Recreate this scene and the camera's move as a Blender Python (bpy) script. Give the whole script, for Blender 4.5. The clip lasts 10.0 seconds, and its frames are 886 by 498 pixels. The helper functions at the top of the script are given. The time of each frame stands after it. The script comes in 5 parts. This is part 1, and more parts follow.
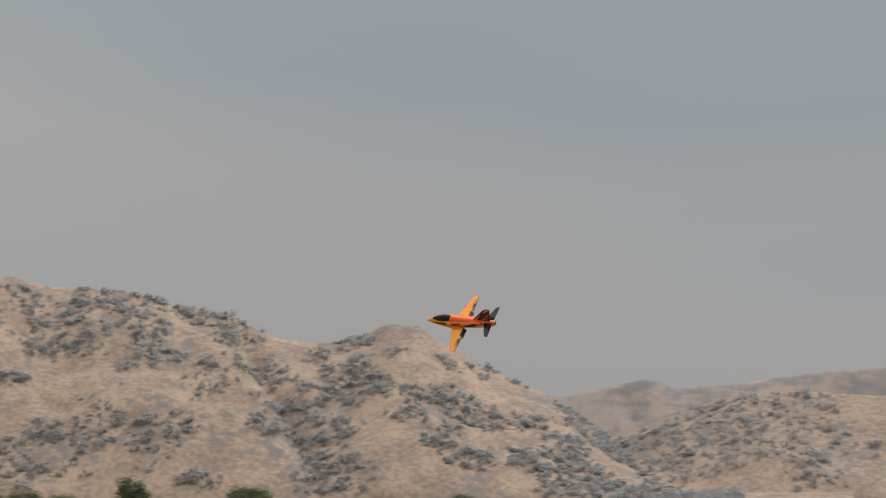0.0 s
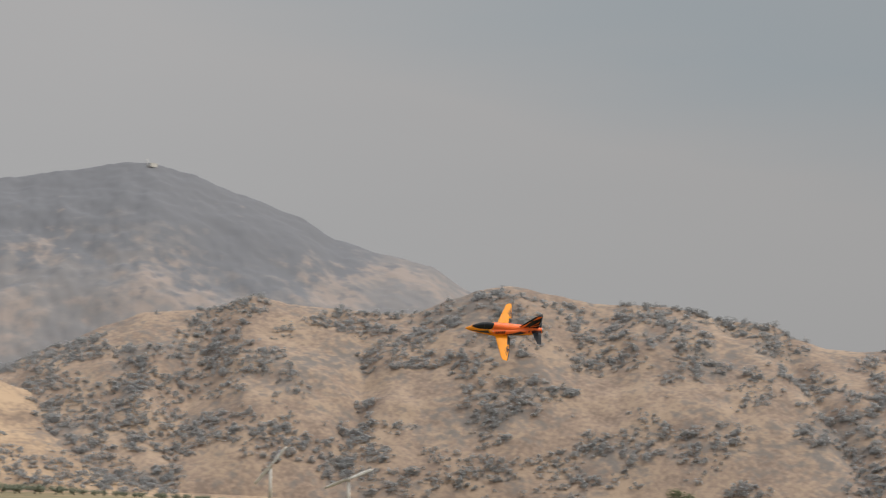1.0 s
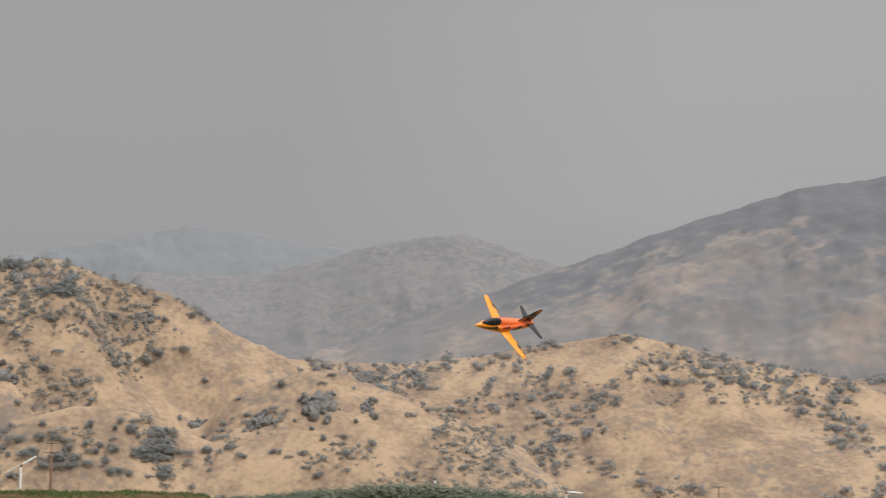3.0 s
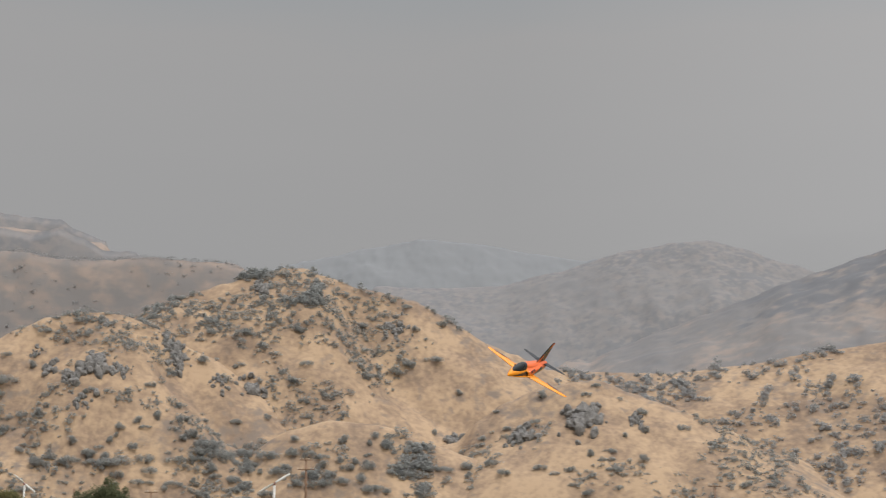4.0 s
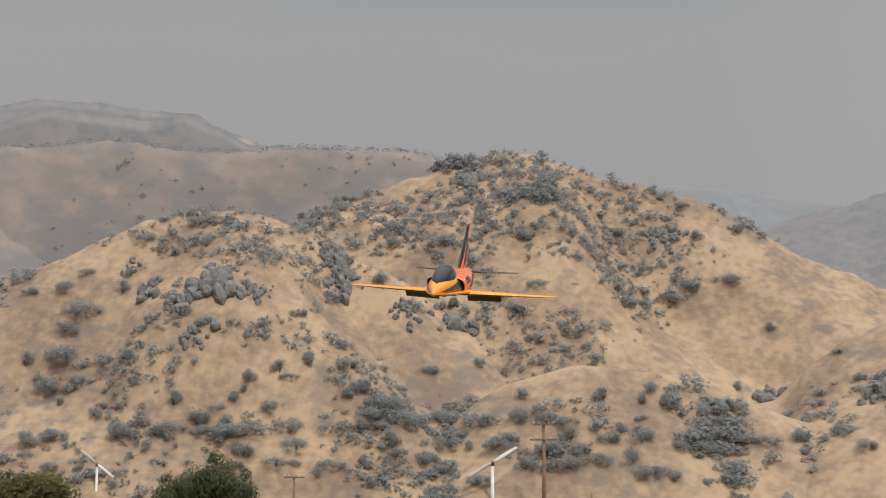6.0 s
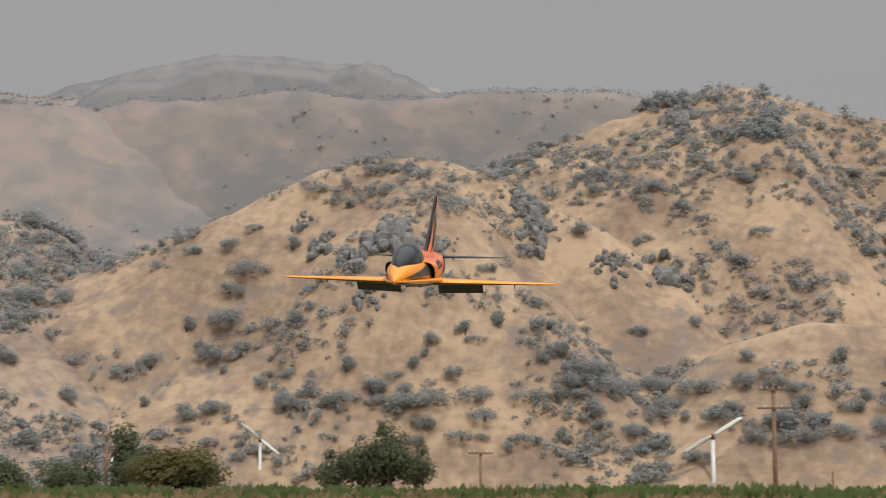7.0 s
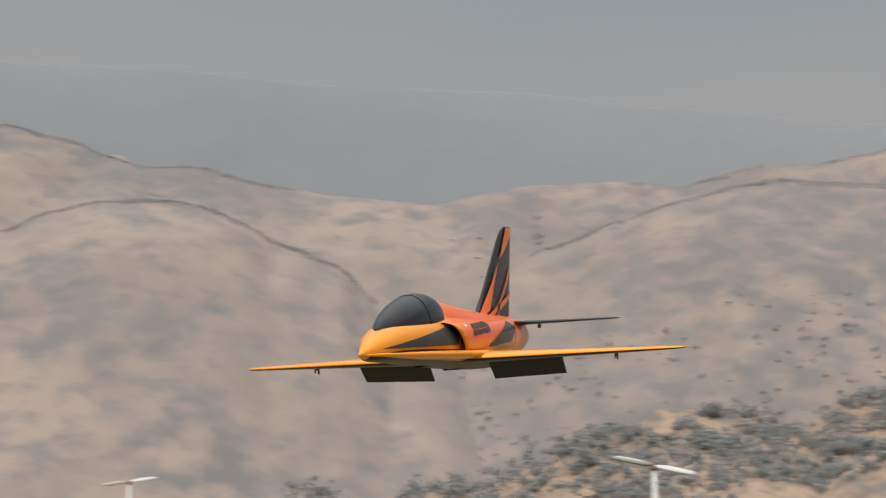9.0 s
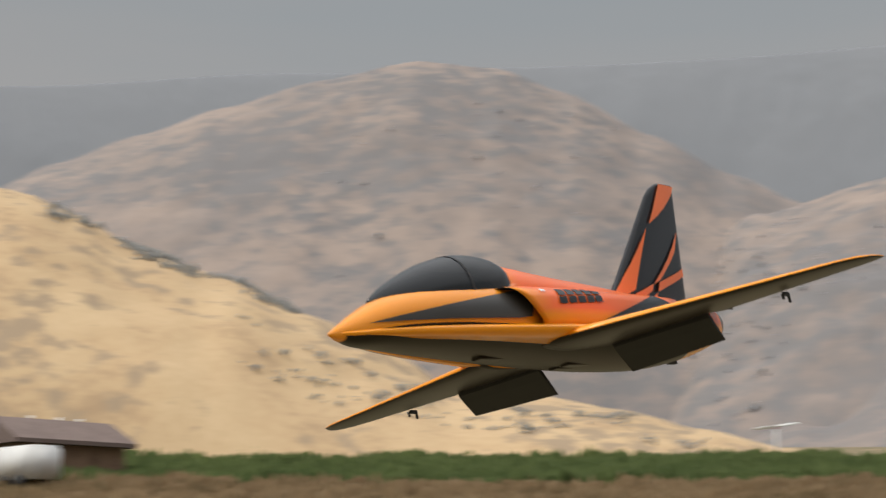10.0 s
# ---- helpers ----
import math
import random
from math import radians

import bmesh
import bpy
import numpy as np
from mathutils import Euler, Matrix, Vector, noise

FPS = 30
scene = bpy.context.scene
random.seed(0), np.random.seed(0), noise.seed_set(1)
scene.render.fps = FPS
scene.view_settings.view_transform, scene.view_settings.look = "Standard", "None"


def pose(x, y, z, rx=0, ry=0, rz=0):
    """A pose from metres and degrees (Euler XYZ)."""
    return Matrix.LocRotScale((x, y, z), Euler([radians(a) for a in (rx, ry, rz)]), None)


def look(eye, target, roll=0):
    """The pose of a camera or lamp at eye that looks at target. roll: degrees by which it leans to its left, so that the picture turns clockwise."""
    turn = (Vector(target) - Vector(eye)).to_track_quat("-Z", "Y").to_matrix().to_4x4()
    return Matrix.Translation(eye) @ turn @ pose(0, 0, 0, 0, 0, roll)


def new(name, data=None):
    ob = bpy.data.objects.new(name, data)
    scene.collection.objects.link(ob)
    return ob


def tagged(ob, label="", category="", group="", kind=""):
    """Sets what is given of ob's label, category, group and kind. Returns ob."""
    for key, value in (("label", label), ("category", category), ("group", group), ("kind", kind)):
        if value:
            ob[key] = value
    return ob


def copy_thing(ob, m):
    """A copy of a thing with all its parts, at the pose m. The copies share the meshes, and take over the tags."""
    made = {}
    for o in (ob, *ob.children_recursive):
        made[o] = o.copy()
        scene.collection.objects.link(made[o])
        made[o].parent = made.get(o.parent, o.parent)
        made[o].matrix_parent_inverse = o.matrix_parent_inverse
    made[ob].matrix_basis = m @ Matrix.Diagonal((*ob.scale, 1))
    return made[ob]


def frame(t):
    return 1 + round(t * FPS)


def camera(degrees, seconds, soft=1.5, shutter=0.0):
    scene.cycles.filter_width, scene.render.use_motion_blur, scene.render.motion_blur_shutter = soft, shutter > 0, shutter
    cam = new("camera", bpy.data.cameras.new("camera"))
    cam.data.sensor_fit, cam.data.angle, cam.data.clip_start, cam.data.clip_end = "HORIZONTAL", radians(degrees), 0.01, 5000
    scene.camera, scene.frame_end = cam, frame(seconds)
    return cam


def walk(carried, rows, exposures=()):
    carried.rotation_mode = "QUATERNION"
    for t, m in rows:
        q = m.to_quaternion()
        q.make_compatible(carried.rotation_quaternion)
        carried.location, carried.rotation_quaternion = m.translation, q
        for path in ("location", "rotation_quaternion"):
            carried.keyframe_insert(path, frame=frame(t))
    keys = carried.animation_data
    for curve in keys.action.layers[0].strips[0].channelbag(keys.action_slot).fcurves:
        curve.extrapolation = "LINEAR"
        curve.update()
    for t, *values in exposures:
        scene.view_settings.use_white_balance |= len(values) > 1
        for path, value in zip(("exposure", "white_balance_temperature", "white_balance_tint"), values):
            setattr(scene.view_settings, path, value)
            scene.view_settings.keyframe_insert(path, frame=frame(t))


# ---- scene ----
# A sport jet model flies past a standing viewer, before smoky oak-covered hills.
# The zoom of the film is given as the viewer's run towards the hills: the lens stays as it is.
cam = camera(31.28, 10.0, soft=1.15, shutter=0.2)
walk(cam, [
    (0, pose(0.00, 0.00, 2.00, 97.57, 0, -62.51)),
    (0.5, pose(0.00, 0.00, 2.00, 97.65, 0, -53.22)),
    (1, pose(0.00, 0.00, 2.00, 98.03, 0, -43.03)),
    (1.3, pose(0.81, 1.00, 2.00, 98.23, 0, -39.31)),
    (1.5, pose(1.40, 1.91, 2.00, 98.36, 0, -36.26)),
    (1.7, pose(2.06, 3.20, 2.00, 98.36, 0, -32.74)),
    (2, pose(2.94, 5.72, 2.00, 98.36, 0, -27.20)),
    (2.5, pose(3.51, 10.04, 2.00, 98.19, 0, -19.28)),
    (2.7, pose(3.50, 11.92, 2.00, 98.39, 0, -16.37)),
    (3, pose(3.46, 14.72, 2.00, 98.69, 0, -13.24)),
    (3.2, pose(3.29, 16.88, 2.00, 98.97, 0, -11.03)),
    (3.5, pose(2.42, 20.59, 2.00, 99.15, 0, -8.87)),
    (3.9, pose(1.15, 25.60, 2.00, 99.35, 0, -6.17)),
    (4.3, pose(0.00, 30.64, 2.00, 99.38, 0, -3.70)),
    (4.5, pose(0.00, 33.25, 2.00, 98.66, 0, -3.47)),
    (4.75, pose(0.00, 39.80, 2.00, 98.09, 0, -2.54)),
    (5, pose(0.00, 47.05, 2.00, 97.85, 0, -1.51)),
    (5.25, pose(0.00, 56.00, 2.00, 98.08, 0, -0.55)),
    (5.5, pose(0.00, 64.90, 2.00, 98.43, 0, 0.38)),
    (5.75, pose(0.00, 73.80, 2.00, 98.84, 0, 1.33)),
    (6, pose(0.00, 82.60, 2.00, 99.25, 0, 2.29)),
    (6.15, pose(0.00, 87.80, 2.00, 99.47, 0, 2.89)),
    (6.3, pose(0.00, 92.00, 2.00, 99.65, 0, 3.52)),
    (6.45, pose(0.00, 94.30, 2.00, 99.48, 0, 4.39)),
    (6.5, pose(0.00, 94.76, 2.00, 99.39, 0, 4.83)),
    (7, pose(0.00, 94.76, 2.00, 98.56, 0, 10.21)),
    (7.2, pose(0.00, 94.76, 2.00, 98.33, 0, 12.13)),
    (7.5, pose(0.00, 94.76, 2.00, 98.28, 0, 15.53)),
    (7.8, pose(0.00, 94.76, 2.00, 99.01, 0, 21.23)),
    (8, pose(0.00, 94.76, 2.00, 99.60, 0, 25.32)),
    (8.3, pose(0.00, 94.76, 2.00, 100.25, 0, 30.80)),
    (8.5, pose(0.00, 94.76, 2.00, 100.60, 0, 34.78)),
    (8.7, pose(0.00, 94.76, 2.00, 101.05, 0, 39.85)),
    (8.8, pose(0.00, 94.76, 2.00, 101.26, 0, 43.20)),
    (9, pose(0.00, 94.76, 2.00, 101.67, 0, 50.56)),
    (9.2, pose(0.00, 94.76, 2.00, 101.92, 0, 58.43)),
    (9.3, pose(0.00, 94.76, 2.00, 101.99, 0, 63.17)),
    (9.5, pose(0.00, 94.76, 2.00, 101.97, 0, 74.72)),
    (9.8, pose(0.00, 94.76, 2.00, 101.67, 0, 93.57)),
    (10, pose(0.00, 94.76, 2.00, 101.28, 0, 105.63)),
])

# ---- light ----
SUN_AZ, SUN_EL = 148.0, 50.0      # degrees clockwise from +y, and above the horizon
world = bpy.data.worlds.new("smoky_sky")
scene.world = world
world.use_nodes = True
wn = world.node_tree.nodes
wl = world.node_tree.links
wn.clear()
sky = wn.new("ShaderNodeTexSky")
sky.sky_type, sky.sun_disc = "NISHITA", False
sky.sun_elevation, sky.sun_rotation = radians(SUN_EL), radians(SUN_AZ)
sky.dust_density, sky.air_density = 6.0, 1.0
sky_gain = wn.new("ShaderNodeVectorMath")
sky_gain.operation = "SCALE"
sky_gain.inputs["Scale"].default_value = 0.05
where = wn.new("ShaderNodeTexCoord")
height = wn.new("ShaderNodeSeparateXYZ")
wl.new(where.outputs["Generated"], height.inputs[0])
stretch = wn.new("ShaderNodeMapping")
stretch.inputs["Scale"].default_value = (1.6, 1.6, 9.0)
stretch.inputs["Rotation"].default_value = (0.0, radians(9), 0.0)
wl.new(where.outputs["Generated"], stretch.inputs[0])
bank = wn.new("ShaderNodeTexNoise")
bank.inputs["Scale"].default_value, bank.inputs["Detail"].default_value = 1.3, 4.0
wl.new(stretch.outputs[0], bank.inputs["Vector"])
tilt = wn.new("ShaderNodeMath")
tilt.operation = "MULTIPLY_ADD"
tilt.inputs[1].default_value, tilt.inputs[2].default_value = 0.16, -0.08
wl.new(bank.outputs["Fac"], tilt.inputs[0])
level = wn.new("ShaderNodeMath")
level.operation = "ADD"
east = wn.new("ShaderNodeMath")
east.operation = "MULTIPLY_ADD"
east.inputs[1].default_value, east.inputs[2].default_value = 0.40, -0.20
wl.new(height.outputs["X"], east.inputs[0])
clear = wn.new("ShaderNodeMath")          # the smoke thins out towards the east
clear.operation = "MAXIMUM"
clear.inputs[1].default_value = 0.0
wl.new(east.outputs[0], clear.inputs[0])
lift = wn.new("ShaderNodeMath")
wl.new(clear.outputs[0], lift.inputs[0])
wl.new(height.outputs["Z"], lift.inputs[1])
wl.new(lift.outputs[0], level.inputs[0])
wl.new(tilt.outputs[0], level.inputs[1])
smoke = wn.new("ShaderNodeValToRGB")      # smoke: grey and dense low down, thinner and bluer higher up
smoke_tones = ((0.0, (0.236, 0.238, 0.240)), (0.085, (0.318, 0.316, 0.318)), (0.17, (0.358, 0.354, 0.354)), (0.28, (0.374, 0.368, 0.366)),
               (0.39, (0.312, 0.342, 0.362)), (0.50, (0.335, 0.355, 0.37)), (0.65, (0.80, 0.815, 0.835)), (1.0, (1.75, 1.77, 1.82)))
for _ in smoke_tones[2:]:
    smoke.color_ramp.elements.new(0.5)
for i, (p, c) in enumerate(smoke_tones):
    smoke.color_ramp.elements[i].position = p
    smoke.color_ramp.elements[i].color = (*c, 1)
wl.new(level.outputs[0], smoke.inputs[0])
mixer = wn.new("ShaderNodeMix")
mixer.data_type = "RGBA"
mixer.inputs[0].default_value = 0.93
back = wn.new("ShaderNodeBackground")
out = wn.new("ShaderNodeOutputWorld")
wl.new(sky.outputs[0], sky_gain.inputs[0])
wl.new(sky_gain.outputs[0], mixer.inputs[6])
bank_glow = wn.new("ShaderNodeValToRGB")    # the smoke bank is brightest to the north-east
for i, (p, v) in enumerate(((0.13, 0.80), (0.36, 0.92), (0.55, 0.92), (0.85, 0.81))):
    if i > 1:
        bank_glow.color_ramp.elements.new(0.5)
    bank_glow.color_ramp.elements[i].position = p
    bank_glow.color_ramp.elements[i].color = (v, v, v, 1)
wl.new(height.outputs["X"], bank_glow.inputs[0])
bright = wn.new("ShaderNodeVectorMath")
bright.operation = "SCALE"
bright.inputs["Scale"].default_value = 1.25
wl.new(bank_glow.outputs[0], bright.inputs[0])
lit_smoke = wn.new("ShaderNodeVectorMath")
lit_smoke.operation = "MULTIPLY"
wl.new(smoke.outputs[0], lit_smoke.inputs[0])
wl.new(bright.outputs[0], lit_smoke.inputs[1])
wl.new(lit_smoke.outputs[0], mixer.inputs[7])
wl.new(mixer.outputs[2], back.inputs[0])
wl.new(back.outputs[0], out.inputs[0])
lamp = new("sun", bpy.data.lights.new("sun", "SUN"))
lamp.data.energy, lamp.data.angle, lamp.data.color = 2.0, radians(6.0), (1.0, 0.945, 0.865)
a, e = radians(SUN_AZ), radians(SUN_EL)
lamp.matrix_world = look((300 * math.sin(a) * math.cos(e), 300 * math.cos(a) * math.cos(e), 300 * math.sin(e)), (0, 0, 0))
scene.view_settings.exposure = 0.0


# ---- materials ----
def mat(name, colours, rough=0.9, scale=1.0, detail=6.0, metal=0.0, bump=0.0, coat=0.0, fine=0.0, cover=None, shine=0.5, rise=None, band=1.0):
    """A surface whose colour wanders through a ramp by noise in metres; fine: strength of a second, finer noise."""
    m = bpy.data.materials.new(name)
    m.use_nodes = True
    n, l = m.node_tree.nodes, m.node_tree.links
    b = n["Principled BSDF"]
    b.inputs["Roughness"].default_value, b.inputs["Metallic"].default_value = rough, metal
    b.inputs["Coat Weight"].default_value, b.inputs["Specular IOR Level"].default_value = coat, shine
    tc = n.new("ShaderNodeTexCoord")
    no = n.new("ShaderNodeTexNoise")
    no.inputs["Scale"].default_value, no.inputs["Detail"].default_value = scale, detail
    l.new(tc.outputs["Object"], no.inputs["Vector"])
    ramp = n.new("ShaderNodeValToRGB")
    els = ramp.color_ramp.elements
    while len(els) < len(colours):
        els.new(0.5)
    for el, (p, c) in zip(els, colours):
        el.position, el.color = p, (*c, 1)
    fac = no.outputs["Fac"]
    if fine:
        n2 = n.new("ShaderNodeTexNoise")
        n2.inputs["Scale"].default_value, n2.inputs["Detail"].default_value = scale * 7.3, 5
        l.new(tc.outputs["Object"], n2.inputs["Vector"])
        mx = n.new("ShaderNodeMix")
        mx.inputs[0].default_value = fine
        l.new(fac, mx.inputs[2])
        l.new(n2.outputs["Fac"], mx.inputs[3])
        fac = mx.outputs[0]
    l.new(fac, ramp.inputs["Fac"])
    colour = ramp.outputs["Color"]
    if cover:                     # low scrub in patches: colour, patch scale, threshold
        c, cs, th, soft = cover
        big, small = n.new("ShaderNodeTexNoise"), n.new("ShaderNodeTexNoise")
        big.inputs["Scale"].default_value, big.inputs["Detail"].default_value = cs, 3
        small.inputs["Scale"].default_value, small.inputs["Detail"].default_value = cs * 9, 4
        join = n.new("ShaderNodeMath")
        join.operation = "MULTIPLY_ADD"
        join.inputs[1].default_value = 0.9
        bands = n.new("ShaderNodeMapping")          # band: how far the scrub lies along the slope
        bands.inputs["Scale"].default_value = (1, 1, band)
        l.new(tc.outputs["Object"], bands.inputs[0])
        l.new(bands.outputs[0], big.inputs["Vector"])
        l.new(bands.outputs[0], small.inputs["Vector"])
        l.new(big.outputs["Fac"], join.inputs[0])
        l.new(small.outputs["Fac"], join.inputs[2])
        gate = n.new("ShaderNodeMapRange")
        gate.inputs["From Min"].default_value, gate.inputs["From Max"].default_value = th, th + soft
        amount = join.outputs[0]
        if rise:                  # the scrub grows thicker above a height: height, gain for each metre
            level_at, climb = n.new("ShaderNodeSeparateXYZ"), n.new("ShaderNodeMath")
            l.new(tc.outputs["Object"], level_at.inputs[0])
            climb.operation = "MULTIPLY_ADD"
            climb.inputs[1].default_value, climb.inputs[2].default_value = rise[1], -rise[0] * rise[1]
            l.new(level_at.outputs["Z"], climb.inputs[0])
            total = n.new("ShaderNodeMath")
            l.new(amount, total.inputs[0])
            l.new(climb.outputs[0], total.inputs[1])
            amount = total.outputs[0]
        l.new(amount, gate.inputs["Value"])
        lay = n.new("ShaderNodeMix")
        lay.data_type = "RGBA"
        l.new(gate.outputs[0], lay.inputs[0])
        l.new(colour, lay.inputs[6])
        lay.inputs[7].default_value = (*c, 1)
        colour = lay.outputs[2]
    l.new(colour, b.inputs["Base Color"])
    if bump:
        bp = n.new("ShaderNodeBump")
        bp.inputs["Strength"].default_value, bp.inputs["Distance"].default_value = bump, 0.3
        l.new(fac, bp.inputs["Height"])
        l.new(bp.outputs["Normal"], b.inputs["Normal"])
    return m


GRASS = mat("dry_hill_grass", [(0.36, (0.20, 0.144, 0.107)), (0.46, (0.292, 0.206, 0.14)), (0.58, (0.425, 0.302, 0.196))], scale=0.22, fine=0.4, bump=0.4, cover=((0.215, 0.17, 0.138), 0.10, 1.02, 0.2))
BRUSH = mat("brushy_hillside", [(0.38, (0.19, 0.14, 0.11)), (0.48, (0.265, 0.194, 0.146)), (0.58, (0.345, 0.255, 0.183))], scale=0.22, fine=0.5, bump=0.4, cover=((0.168, 0.146, 0.13), 0.10, 0.95, 0.22))
# Distance haze is put into these dim blue-grey base colours.
RANGE = mat("haze_tinted_hillside", [(0.36, (0.182, 0.182, 0.19)), (0.5, (0.212, 0.202, 0.202)), (0.66, (0.245, 0.222, 0.214))], scale=0.09, fine=0.4, cover=((0.17, 0.172, 0.182), 0.09, 0.90, 0.2))
# Grass and scrub of the tan ranges, greyed by haze painted into the colour.
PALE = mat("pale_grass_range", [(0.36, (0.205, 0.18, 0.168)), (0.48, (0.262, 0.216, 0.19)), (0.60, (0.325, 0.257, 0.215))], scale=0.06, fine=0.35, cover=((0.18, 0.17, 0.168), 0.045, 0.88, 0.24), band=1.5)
# Scrub over tan grass; both colours hold the blue-grey of distance haze.
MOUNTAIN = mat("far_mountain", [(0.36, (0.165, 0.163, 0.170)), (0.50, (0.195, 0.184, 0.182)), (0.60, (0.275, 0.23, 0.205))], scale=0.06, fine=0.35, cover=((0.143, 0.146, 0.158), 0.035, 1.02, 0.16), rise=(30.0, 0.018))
# Flat smoke colour in place of rock: the veil of haze is painted on.
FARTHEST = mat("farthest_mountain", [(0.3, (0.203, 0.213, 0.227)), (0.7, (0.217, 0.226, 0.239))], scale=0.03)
FIELD = mat("field_ground", [(0.35, (0.10, 0.105, 0.045)), (0.5, (0.20, 0.16, 0.085)), (0.65, (0.30, 0.22, 0.12))], scale=0.12, fine=0.5)
# Leaves far paler than oak: the base colour carries the haze before the hill.
LEAF = mat("haze_paled_oak_leaves", [(0.35, (0.37, 0.382, 0.384)), (0.65, (0.45, 0.457, 0.445))], scale=1.3, fine=0.5, shine=0.05)
GOLD = mat("sunlit_straw", [(0.32, (0.39, 0.265, 0.15)), (0.46, (0.51, 0.355, 0.197)), (0.66, (0.57, 0.412, 0.236))], scale=0.3, fine=0.35, bump=0.2, cover=((0.34, 0.25, 0.158), 0.09, 1.02, 0.12))
RED_ORANGE = mat("red_orange_paint", [(0.3, (0.92, 0.17, 0.03)), (0.7, (0.96, 0.20, 0.04))], rough=0.25, scale=1.5, coat=0.25, shine=0.3)
WING_PAINT = mat("yellow_orange_paint", [(0.3, (0.93, 0.315, 0.008)), (0.7, (0.96, 0.345, 0.010))], rough=0.22, scale=1.5, coat=0.3, shine=0.3)
UNDERSIDE = mat("dark_underside_paint", [(0.3, (0.020, 0.015, 0.010)), (0.7, (0.032, 0.023, 0.015))], rough=0.36, scale=2.0, coat=0.0, shine=0.18)
BLACK_MATT = mat("matt_black", [(0.3, (0.012, 0.012, 0.012)), (0.7, (0.022, 0.021, 0.02))], rough=0.6, scale=4.0)
CANOPY = mat("smoked_canopy", [(0.3, (0.012, 0.014, 0.016)), (0.7, (0.02, 0.022, 0.024))], rough=0.12, scale=1.0, coat=0.0, shine=0.25)
RAMP = mat("carbon_grey_panel", [(0.3, (0.04, 0.036, 0.032)), (0.7, (0.06, 0.055, 0.05))], rough=0.35, scale=3.0)
WHITE = mat("white_paint", [(0.3, (0.76, 0.76, 0.74)), (0.7, (0.82, 0.82, 0.80))], rough=0.45, scale=0.8)
METAL = mat("heat_stained_steel", [(0.3, (0.30, 0.27, 0.24)), (0.7, (0.42, 0.39, 0.36))], rough=0.35, scale=6.0, metal=1.0)
BODY_PAINT = mat("fuselage_paint", [(0.3, (0.92, 0.16, 0.03)), (0.7, (0.95, 0.18, 0.035))], rough=0.25, scale=1.5, coat=0.25, shine=0.3)


def fade_livery(m):
    """The fuselage paint runs from yellow-orange at the nose to red-orange aft."""
    n, l = m.node_tree.nodes, m.node_tree.links
    tc = n.new("ShaderNodeTexCoord")
    sep = n.new("ShaderNodeSeparateXYZ")
    l.new(tc.outputs["Object"], sep.inputs[0])
    rng = n.new("ShaderNodeMapRange")
    rng.inputs["From Min"].default_value, rng.inputs["From Max"].default_value = 0.36, 0.50
    low = n.new("ShaderNodeMapRange")
    low.inputs["From Min"].default_value, low.inputs["From Max"].default_value = 0.072, 0.05
    l.new(sep.outputs["Y"], rng.inputs["Value"])
    l.new(sep.outputs["Z"], low.inputs["Value"])
    mx = n.new("ShaderNodeMath")
    mx.operation = "MAXIMUM"
    l.new(rng.outputs[0], mx.inputs[0])
    l.new(low.outputs[0], mx.inputs[1])
    mix = n.new("ShaderNodeMix")
    mix.data_type = "RGBA"
    l.new(mx.outputs[0], mix.inputs[0])
    b = n["Principled BSDF"]
    l.new(b.inputs["Base Color"].links[0].from_socket, mix.inputs[6])
    mix.inputs[7].default_value = (0.90, 0.31, 0.014, 1)
    l.new(mix.outputs[2], b.inputs["Base Color"])


fade_livery(BODY_PAINT)
BLACK = mat("black_paint", [(0.3, (0.012, 0.013, 0.015)), (0.7, (0.02, 0.021, 0.024))], rough=0.25, scale=2.0, coat=0.05, shine=0.3)


# ---- mesh helpers ----
def mesh_object(name, bm, material, parent=None, smooth=True):
    me = bpy.data.meshes.new(name)
    bm.normal_update()
    bm.to_mesh(me)
    bm.free()
    if smooth:
        me.polygons.foreach_set("use_smooth", [True] * len(me.polygons))
    for m in (material if isinstance(material, (list, tuple)) else [material]):
        me.materials.append(m)
    ob = new(name, me)
    ob.parent = parent
    return ob


def part(name, bm, material, parent, label="", smooth=True):
    ob = mesh_object(name, bm, material, parent, smooth)
    return tagged(ob, label) if label else ob


# ---- terrain ----
STAND, CLOSE = (0.0, 0.0), (0.0, 94.76)     # centres about which the ridges are drawn


def smooth_line(points, x):
    """A smooth height along a crest given by (degrees, metres) knots."""
    if x <= points[0][0]:
        return points[0][1]
    if x >= points[-1][0]:
        return points[-1][1]
    for i in range(len(points) - 1):
        if points[i][0] <= x <= points[i + 1][0]:
            break
    x0, y0 = points[i]
    x1, y1 = points[i + 1]
    u = (x - x0) / (x1 - x0)
    return y0 + (y1 - y0) * u * u * (3 - 2 * u) * 0.5 + (y1 - y0) * u * 0.5


def fade(x, a, b):
    u = min(1, max(0, (x - a) / (b - a)))
    return u * u * (3 - 2 * u)


def ground_height(x, y):
    """The valley floor: level, rising to the west of the nearer stand."""
    dx, dy = x - CLOSE[0], y - CLOSE[1]
    r = math.hypot(dx, dy)
    az = math.degrees(math.atan2(dx, dy))
    w = fade(-az, 56, 92) * (1 - fade(-az, 135, 165)) if az < 0 else 0
    field = 1.45 * fade(r, 40, 58) * (1 - fade(r, 66, 76)) * fade(az, -62, -40) * (1 - fade(az, 8, 30))
    east = math.degrees(math.atan2(x, y + 1e-6))
    drop = 3.2 * fade(east, 26, 50) * (1 - fade(east, 100, 130)) * fade(math.hypot(x, y), 70, 145)
    return 0.114 * w * max(0, min(r, 70) - 9) + field - drop


